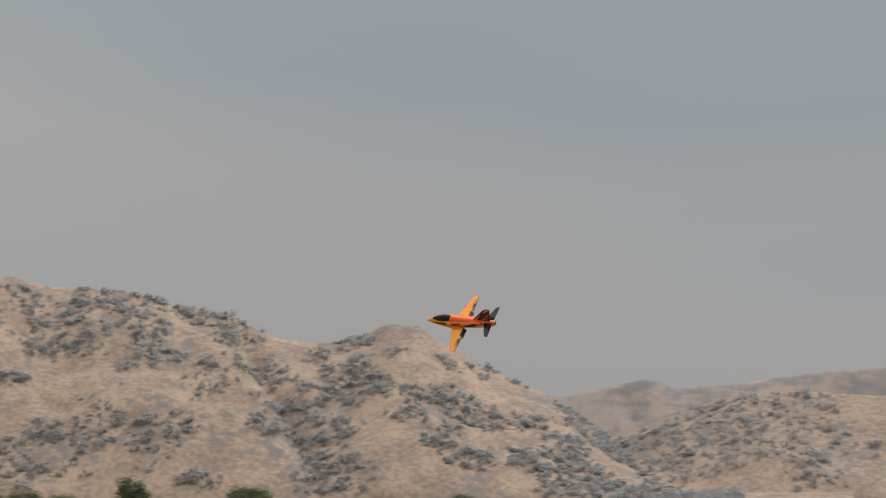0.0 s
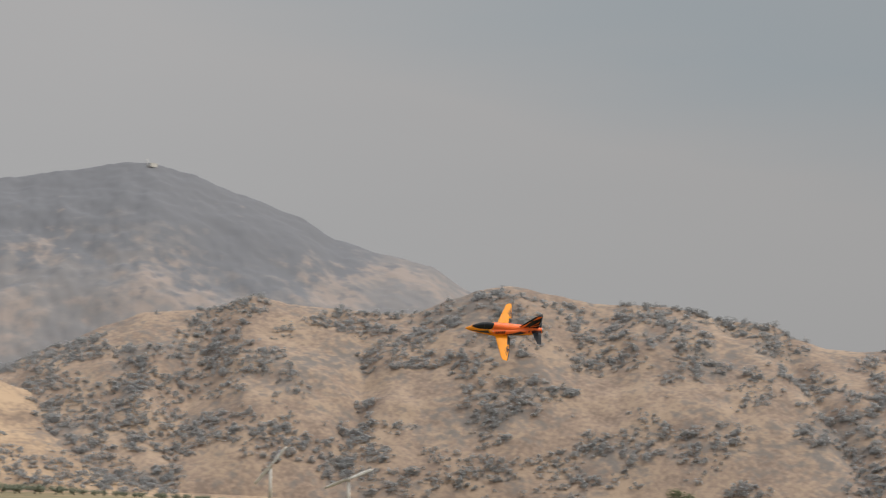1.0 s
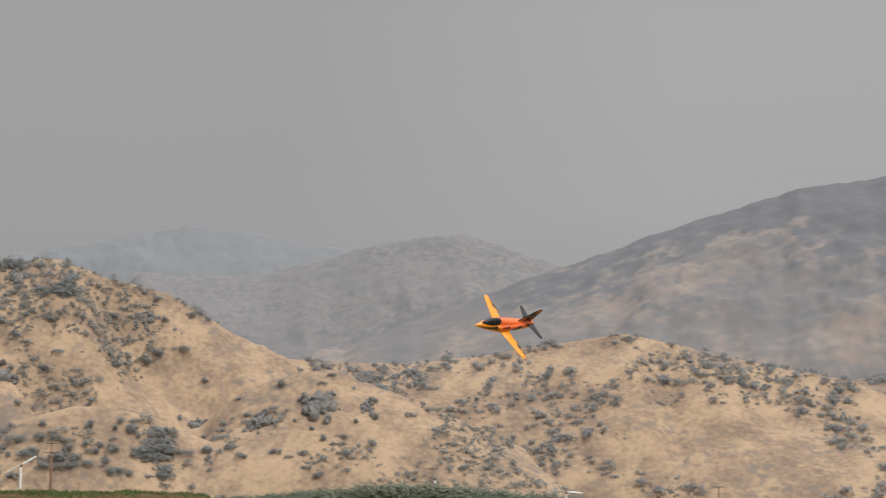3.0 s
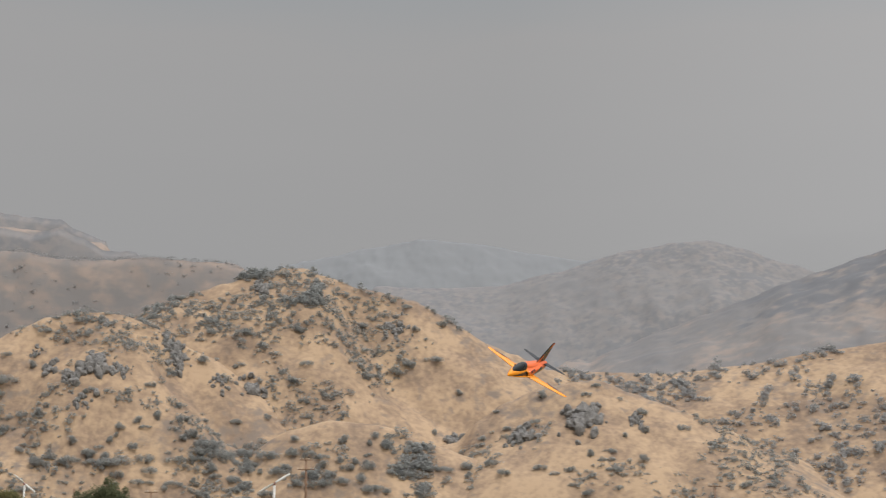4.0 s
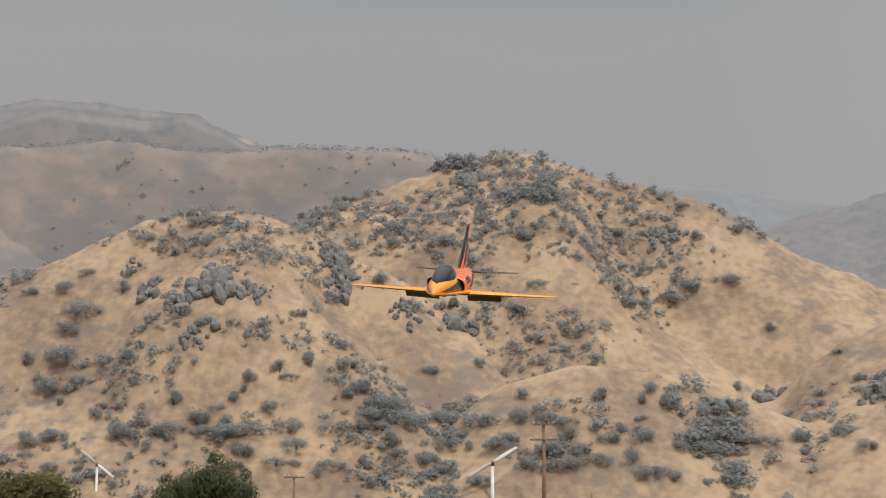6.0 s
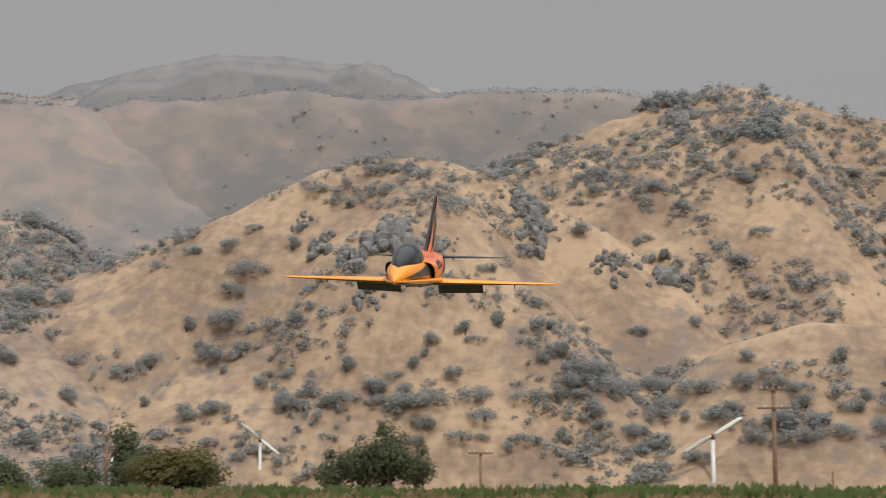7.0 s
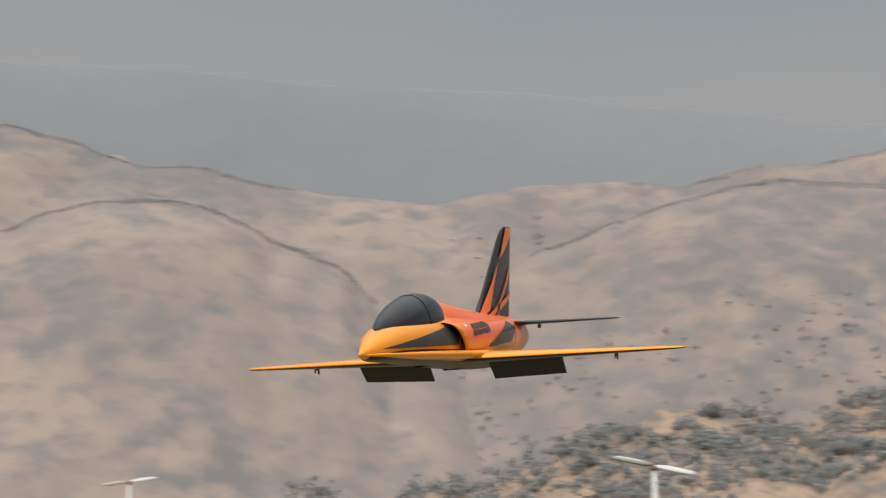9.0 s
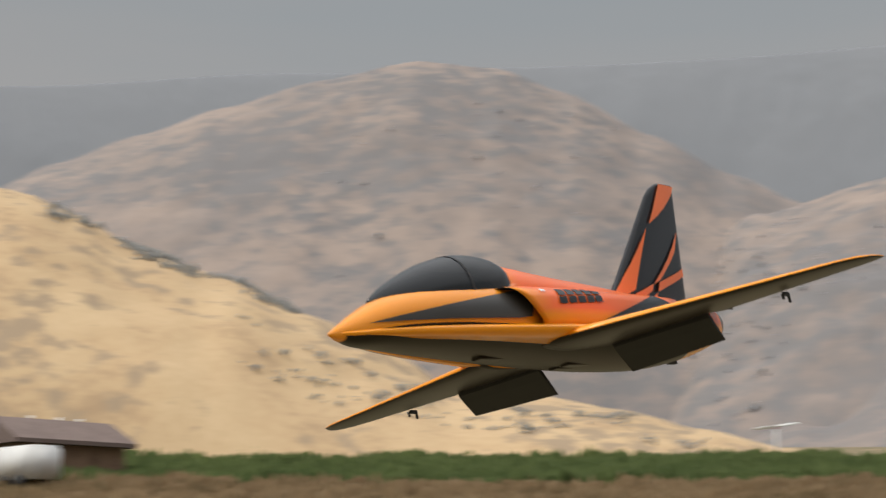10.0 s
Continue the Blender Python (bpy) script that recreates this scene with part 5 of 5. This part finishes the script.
for kind, x, y, top, wide in ((YELLOW_TREE, -21.7, 157.1, 3.9, 1.3), (YELLOW_TREE, -22.8, 156.7, 3.7, 1.3), (GREEN_TREE_2, -15.4, 161.0, 4.2, 0.7), (GREEN_TREE, -14.0, 160.3, 4.8, 0.85), (GREEN_TREE, -13.2, 161.5, 4.0, 0.8),
                              (MAROON_TREE, -32.6, 150.2, 3.9, 1.1), (MAROON_TREE, -31.2, 151.0, 3.6, 1.2), (GREEN_TREE_2, -30.0, 153.5, 3.5, 1.2), (GREEN_TREE_2, -29.0, 154.0, 3.3, 1.2), (GREEN_TREE_2, -26.9, 157.2, 3.3, 1.2),
                              (CONIFER, -25.5, 159.9, 4.8, 1.0), (GREEN_TREE, -24.0, 158.4, 3.8, 1.1), (GREEN_TREE_2, -22.6, 157.9, 3.7, 1.2), (GREEN_TREE, -16.6, 160.9, 3.7, 0.9),
                              (YELLOW_TREE, -39.0, 140.3, 4.3, 1.0), (MAROON_TREE, -38.9, 143.2, 4.7, 1.1), (YELLOW_TREE, -36.9, 142.0, 4.0, 1.1), (GREEN_TREE_2, -37.3, 144.4, 4.0, 0.8),
                              (YELLOW_TREE, -43.9, 135.6, 4.5, 1.0), (MAROON_TREE, -45.1, 138.8, 5.2, 1.1), (YELLOW_TREE, -45.8, 133.6, 4.1, 1.0), (MAROON_TREE, -32.9, 149.4, 3.6, 1.2), (GREEN_TREE_2, -31.4, 152.9, 3.5, 1.2)):
    grow(kind, grown, x, y, top, "trees by the farm field", wide)
for kind, x, y, top, wide in ((GREEN_TREE_2, 122.2, 110.9, -1.0, 1.5), (GREEN_TREE_2, 125.1, 107.6, -1.4, 1.6), (CONIFER, 128.8, 103.1, 0.4, 1.3), (CONIFER, 129.7, 102.0, -0.1, 1.4),
                              (GREEN_TREE_2, 136.1, 93.3, -0.5, 1.6), (GREEN_TREE_2, 147.3, 74.3, -1.4, 1.5), (GREEN_TREE, 120.0, 112.5, -1.2, 1.3)):
    grow(kind, grown, x, y, top, "trees at the foot of the long hill", wide)
for i in range(96):
    u = (i // 2) / 47
    x = 12 + 82 * u
    y = math.sqrt(165 ** 2 - x * x) - 2 + (i % 2) * 2.4
    top = 1.15 + 1.5 * math.exp(-((x - 34) / 12) ** 2) - 1.6 * fade(x, 70, 95) + 0.3 * RNG.random()
    grow(ORCHARD_TREE, grown, x + RNG.uniform(-0.3, 0.3), y, top, "orchard rows", 1.5)


# ---- wind machines ----
def rod(bm, a, b, r0, r1, n=10):
    a, b = Vector(a), Vector(b)
    d = (b - a).normalized()
    u = d.orthogonal().normalized()
    v = d.cross(u)
    rings = [[bm.verts.new(c + (u * math.cos(6.2832 * i / n) + v * math.sin(6.2832 * i / n)) * r) for i in range(n)] for c, r in ((a, r0), (b, r1))]
    for i in range(n):
        bm.faces.new((rings[0][i], rings[0][(i + 1) % n], rings[1][(i + 1) % n], rings[1][i]))
    bm.faces.new(rings[0][::-1])
    bm.faces.new(rings[1])


def build_wind_machine(x, y, hub, span, lean, face, steel, label):
    """An orchard fan: a tubular tower, a gearbox and two broad blades. lean: the blades' slope in degrees; face: the way it looks."""
    g = ground_height(x, y)
    fan = tagged(new("wind_machine"), label, "wind machine", "wind machines in the orchards")
    fan.matrix_basis = Matrix.Translation((x, y, g)) @ Matrix.Rotation(-radians(face), 4, "Z")     # local +y: the facing side
    h = hub - g
    k = span / 3.2
    bm = bmesh.new()
    rod(bm, (0, 0, -0.3), (0, 0, h - 0.12 * k), 0.105 * k, 0.09 * k, 14)
    rod(bm, (0, 0, 0), (0, 0, 0.12), 0.22 * k, 0.22 * k, 14)
    part("tower", bm, steel, fan)
    bm = bmesh.new()
    rod(bm, (0, -0.16 * k, h), (0, 0.20 * k, h + 0.02), 0.085 * k, 0.07 * k, 12)
    rod(bm, (0, 0, h - 0.16 * k), (0, 0, h), 0.12 * k, 0.09 * k, 12)
    part("gearbox", bm, RED_STEEL if steel is WHITE_STEEL else steel, fan, "dull red gearbox" if steel is WHITE_STEEL else "")
    for turn in (0, 180):
        bm = bmesh.new()
        secs = []
        for u, c, tw in ((0.04, 0.05, 40), (0.14, 0.075, 34), (0.3, 0.10, 26), (0.6, 0.095, 18), (0.9, 0.075, 12), (1.0, 0.05, 10)):
            r, c, tw = u * span / 2, c * k * 1.15, radians(tw)
            ring = []
            for a, b in ((-1, 0), (-0.3, 0.13), (0.5, 0.1), (1, 0), (0.5, -0.06), (-0.3, -0.08)):
                ring.append((r, (a * math.sin(tw) + b) * c * 0.8, a * math.cos(tw) * c))
            secs.append(ring)
        loft(bm, secs)
        bmesh.ops.transform(bm, matrix=Matrix.Translation((0, 0.20 * k, h + 0.02)) @ Matrix.Rotation(radians(lean + turn), 4, "Y"), verts=bm.verts)
        part("blade", bm, steel, fan)
    return fan


WHITE_FAN = "white orchard wind machine with two still blades"
DIM_FAN = "orchard wind machine, haze greyed into its steel colour"
for x, y, hub, span, lean, face, steel, label in (
        (-0.8, 171.0, 4.4, 3.2, 31, 179, WHITE_STEEL, WHITE_FAN), (-22.5, 169.5, 4.3, 2.4, -39, 163, WHITE_STEEL, WHITE_FAN),
        (100.8, 134.4, 2.7, 5.0, 50, -143, DULL_STEEL, DIM_FAN), (108.5, 130.9, 1.3, 5.4, 21, -140, DULL_STEEL, DIM_FAN),
        (46.9, 151.3, 1.9, 2.9, -5, -163, WHITE_STEEL, WHITE_FAN), (70.7, 141.7, 0.55, 2.3, -17, -153, WHITE_STEEL, WHITE_FAN),
        (-40.9, 138.6, 6.0, 3.1, -12, 137, WHITE_STEEL, WHITE_FAN), (-54.6, 124.2, 5.5, 2.0, 9, 118, WHITE_STEEL, WHITE_FAN),
        (-56.7, 106.8, 6.6, 2.3, 28, 102, WHITE_STEEL, WHITE_FAN), (-43.2, 154.8, 4.4, 2.1, -30, 144, DULL_STEEL, DIM_FAN),
        (-59.9, 90.8, 7.0, 1.6, 7, 86, WHITE_STEEL, WHITE_FAN)):
    build_wind_machine(x, y, hub, span, lean, face, steel, label)


# ---- power poles ----
def build_pole(x, y, top, arms, can, face):
    g = ground_height(x, y)
    pole = tagged(new("power_pole"), "weathered wooden power pole" + (" with a grey transformer can" if can else " with crossarms" if arms else ""), "pole", "power poles in the valley")
    pole.matrix_basis = Matrix.Translation((x, y, g)) @ Matrix.Rotation(-radians(face), 4, "Z")
    h = top - g
    r = 0.035 + 0.012 * h
    bm = bmesh.new()
    rod(bm, (0, 0, -0.3), (0, 0, h), r * 1.15, r * 0.8, 10)
    part("shaft", bm, TIMBER, pole)
    for i in range(arms):
        z = h * (0.985 - 0.13 * i)
        w = 0.75 - 0.2 * (i == 0)
        bm = bmesh.new()
        bmesh.ops.create_cube(bm, size=1, matrix=Matrix.Translation((0, r, z)) @ Matrix.Diagonal((w * 2, 0.07, 0.08, 1)))
        arm = part("crossarm", bm, TIMBER, pole, smooth=False)
        for sx in (-0.95, -0.5, 0.5, 0.95):
            bm = bmesh.new()
            rod(bm, (sx * w, r, z + 0.03), (sx * w, r, z + 0.16), 0.03, 0.022, 8)
            part("insulator", bm, DULL_STEEL, arm)
    if can:
        bm = bmesh.new()
        rod(bm, (-0.28, r, h * 0.62), (-0.28, r, h * 0.62 + 0.42), 0.13, 0.13, 12)
        part("transformer", bm, WHITE_STEEL, pole, "pale transformer can")
    return pole


for x, y, top, arms, can, face in ((37.0, 161.8, 4.1, 1, 1, 195), (27.2, 165.8, 2.3, 1, 0, 190), (45.2, 161.8, 2.3, 1, 0, 195), (63.3, 155.6, 2.4, 1, 0, 200), (2.0, 169.0, 6.5, 2, 0, 180),
                                   (-19.6, 170.9, 4.0, 0, 0, 175), (4.6, 169.9, 2.7, 0, 0, 180), (-27.1, 161.4, 4.3, 1, 1, 160), (-17.8, 166.6, 3.9, 0, 0, 165), (-11.4, 167.9, 3.6, 1, 0, 170),
                                   (-26.8, 137.0, 6.2, 3, 1, 150)):
    build_pole(x, y, top, arms, can, face)


# ---- farm buildings ----
def build_house(x, y, length, depth, wall, ridge_h, turn, label, wall_m):
    g = ground_height(x, y)
    house = tagged(new("farm_house"), label, "house")
    house.matrix_basis = Matrix.Translation((x, y, g)) @ Matrix.Rotation(radians(turn), 4, "Z")
    L, D = length / 2, depth / 2
    bm = bmesh.new()
    bmesh.ops.create_cube(bm, size=1, matrix=Matrix.Translation((0, 0, wall / 2 - 0.1)) @ Matrix.Diagonal((length, depth, wall + 0.2, 1)))
    part("wall", bm, wall_m, house, smooth=False)
    bm = bmesh.new()
    ring = lambda sx: [(sx, -D - 0.25, wall - 0.08), (sx, 0, ridge_h), (sx, D + 0.25, wall - 0.08), (sx, D + 0.25, wall - 0.2), (sx, -D - 0.25, wall - 0.2)]
    loft(bm, [ring(-L - 0.25), ring(L + 0.25)])
    roof = part("roof", bm, ROOF_BROWN, house, smooth=False)
    for u in (-0.6, -0.2, 0.35):
        bm = bmesh.new()
        rod(bm, (u * L, -0.25, ridge_h - 0.25), (u * L, -0.25, ridge_h + 0.1), 0.06, 0.06, 8)
        part("vent", bm, WHITE_STEEL, roof)
    for u in (-0.55, 0.1, 0.6):
        bm = bmesh.new()
        bmesh.ops.create_cube(bm, size=1, matrix=Matrix.Translation((u * L, -D - 0.012, wall * 0.5)) @ Matrix.Diagonal((0.5, 0.04, wall * 0.35, 1)))
        part("window", bm, BLACK, house, smooth=False)
    return house


build_house(-33.3, 143.0, 4.4, 3.0, 1.2, 1.85, 35, "low tan farm house under a brown roof", STUCCO)
build_house(-41.2, 71.5, 3.4, 2.4, 1.15, 1.75, -30, "low brown shed beside the green field", TIMBER)
trailer = tagged(new("farm_trailer"), "small white trailer parked on the field", "trailer")
trailer.matrix_basis = Matrix.Translation((-36.6, 73.4, ground_height(-36.6, 73.4))) @ Matrix.Rotation(radians(60), 4, "Z")
bm = bmesh.new()
bmesh.ops.create_cube(bm, size=1, matrix=Matrix.Translation((0, 0, 0.75)) @ Matrix.Diagonal((2.0, 0.9, 0.85, 1)))
bmesh.ops.bevel(bm, geom=bm.edges[:], offset=0.08, segments=3, affect="EDGES")
part("body", bm, WHITE_STEEL, trailer)
for sx in (-0.4, 0.4):
    for sy in (-0.42, 0.42):
        bm = bmesh.new()
        rod(bm, (sx, sy - 0.06, 0.22), (sx, sy + 0.06, 0.22), 0.22, 0.22, 16)
        part("wheel", bm, BLACK_MATT, trailer)


# ---- summit station on the high mountain ----
p = hill_normal_place(R["mountain"], 32.4, 0.97)
station = tagged(new("summit_station"), "small pale radio station on the mountain top", "building")
station.location = p
bm = bmesh.new()
bmesh.ops.create_cube(bm, size=1, matrix=Matrix.Translation((0.4, 0, 0.3)) @ Matrix.Diagonal((1.4, 0.8, 0.7, 1)))
part("hut", bm, DULL_STEEL, station, smooth=False)
bm = bmesh.new()
rod(bm, (-0.8, 0, -0.2), (-0.8, 0, 1.5), 0.06, 0.04, 8)
part("mast", bm, DULL_STEEL, station)


# ---- fields ----
def tufts(name, label, count, r0, r1, az0, az1, hmin, hmax, material, seed, patch=0.12, cover=0.5, width=0.22):
    """Weeds or crop in clumps over the valley floor, as one mesh, about the nearer stand."""
    rng = random.Random(seed)
    verts, faces = [], []
    made = 0
    while made < count:
        az, r = radians(rng.uniform(az0, az1)), rng.uniform(r0, r1)
        x, y = CLOSE[0] + r * math.sin(az), CLOSE[1] + r * math.cos(az)
        if noise.noise((x * patch, y * patch, seed)) + cover < rng.random():
            continue
        made += 1
        z = ground_height(x, y) - 0.05
        h = rng.uniform(hmin, hmax) * (0.75 + 0.5 * (noise.noise((x * 0.4, y * 0.4, seed + 5)) + 0.5))
        for _ in range(4):
            t = rng.uniform(0, 6.283)
            dx, dy = math.cos(t) * width * rng.uniform(0.5, 1), math.sin(t) * width * rng.uniform(0.5, 1)
            ox, oy = rng.uniform(-0.2, 0.2), rng.uniform(-0.2, 0.2)
            k = len(verts)
            hh = h * rng.uniform(0.6, 1.0)
            verts += [(x + ox - dx, y + oy - dy, z), (x + ox + dx, y + oy + dy, z), (x + ox + dx * 0.8, y + oy + dy * 0.8, z + hh * 0.7), (x + ox + rng.uniform(-0.1, 0.1), y + oy, z + hh), (x + ox - dx * 0.8, y + oy - dy * 0.8, z + hh * 0.65)]
            faces.append((k, k + 1, k + 2, k + 3, k + 4))
    me = bpy.data.meshes.new(name)
    me.from_pydata(verts, [], faces)
    me.materials.append(material)
    return tagged(new(name, me), label, "plants", kind="stuff")


tufts("crop", "low green crop on the rising field", 9000, 44, 58, -128, -66, 0.35, 0.7, CROP, 21, cover=0.9)
tufts("weeds", "dry brown weeds before the green crop", 5000, 34, 44, -128, -70, 0.25, 0.6, WEED, 22, cover=0.9)
tufts("weeds", "green and rusty weeds along the field", 5000, 55, 66, -48, 14, 0.3, 0.75, CROP, 23, cover=0.55)
tufts("weeds", "rust-brown dry weeds in the near field", 12600, 34, 56, -52, 46, 0.2, 0.5, WEED, 32, cover=0.7)
tufts("weeds", "patches of green weeds in the near field", 2600, 36, 58, -52, 46, 0.2, 0.5, CROP, 33, cover=0.4)
tufts("weeds", "rust-brown dry weeds along the field", 5000, 52, 65, -48, 14, 0.25, 0.6, WEED, 24, cover=0.55)



def motions():
    walk(JET, [
        (0, pose(37.133, 18.643, 5.548, 9.13, -51.62, -5.77)),
        (0.5, pose(33.921, 24.400, 5.553, 8.39, -55.21, 12.16)),
        (1, pose(28.669, 28.251, 5.560, 5.19, -51.67, 39.08)),
        (1.3, pose(27.457, 32.302, 5.572, 7.18, -53.48, 49.70)),
        (1.5, pose(26.232, 35.382, 5.632, 8.32, -54.76, 57.49)),
        (1.7, pose(24.795, 37.935, 5.684, 7.03, -54.94, 67.04)),
        (2, pose(22.398, 41.656, 5.843, 5.06, -55.05, 81.68)),
        (2.5, pose(18.119, 47.325, 6.118, -5.38, -58.26, 109.03)),
        (2.7, pose(16.062, 49.186, 6.117, -6.78, -56.72, 117.57)),
        (3, pose(13.653, 51.372, 5.937, -8.34, -54.28, 128.65)),
        (3.2, pose(11.762, 53.071, 5.749, -11.60, -52.68, 139.34)),
        (3.5, pose(9.372, 55.454, 5.404, -12.55, -45.36, 146.09)),
        (3.9, pose(6.389, 58.657, 4.970, -12.54, -35.55, 153.91)),
        (4.3, pose(3.718, 61.797, 4.561, -11.39, -25.71, 160.90)),
        (4.5, pose(3.081, 62.913, 4.313, -8.76, -20.18, 162.59)),
        (4.75, pose(2.457, 67.256, 4.064, -7.29, -12.23, 164.03)),
        (5, pose(1.791, 72.023, 3.955, -6.10, -4.39, 165.86)),
        (5.25, pose(1.045, 78.148, 4.004, -7.46, -4.52, 167.72)),
        (5.5, pose(0.417, 84.378, 4.052, -8.95, -4.65, 169.58)),
        (5.75, pose(-0.093, 90.869, 4.073, -10.51, -4.77, 171.44)),
        (6, pose(-0.499, 97.583, 4.058, -12.06, -4.87, 173.34)),
        (6.15, pose(-0.700, 101.696, 4.030, -12.98, -4.89, 174.50)),
        (6.3, pose(-0.875, 104.934, 3.992, -13.84, -4.92, 175.67)),
        (6.45, pose(-1.173, 106.932, 3.911, -13.93, -4.86, 177.58)),
        (6.5, pose(-1.284, 107.312, 3.875, -13.92, -4.84, 178.35)),
        (7, pose(-2.183, 105.929, 3.503, -10.52, -2.66, -177.29)),
        (7.2, pose(-2.533, 105.389, 3.421, -10.07, -1.69, -175.71)),
        (7.5, pose(-3.056, 104.561, 3.333, -9.70, -0.27, -172.79)),
        (7.8, pose(-3.558, 103.647, 3.221, -9.02, 0.07, -169.46)),
        (8, pose(-3.888, 102.996, 3.167, -8.68, 0.28, -166.93)),
        (8.3, pose(-4.381, 101.917, 3.143, -8.90, -0.45, -161.70)),
        (8.5, pose(-4.668, 101.180, 3.113, -9.20, -0.54, -158.06)),
        (8.7, pose(-4.896, 100.426, 3.039, -9.06, -2.59, -154.92)),
        (8.8, pose(-5.032, 100.002, 2.999, -8.95, -3.60, -152.54)),
        (9, pose(-5.228, 99.157, 2.941, -9.09, 0.21, -149.30)),
        (9.2, pose(-5.355, 98.246, 2.838, -8.49, 3.24, -144.86)),
        (9.3, pose(-5.409, 97.771, 2.786, -8.06, 4.36, -142.17)),
        (9.5, pose(-5.434, 96.757, 2.708, -7.20, 5.90, -136.25)),
        (9.8, pose(-5.175, 94.984, 2.653, -6.44, 8.77, -123.00)),
        (10, pose(-4.711, 93.870, 2.646, -6.16, 10.40, -113.21)),
    ])


motions()
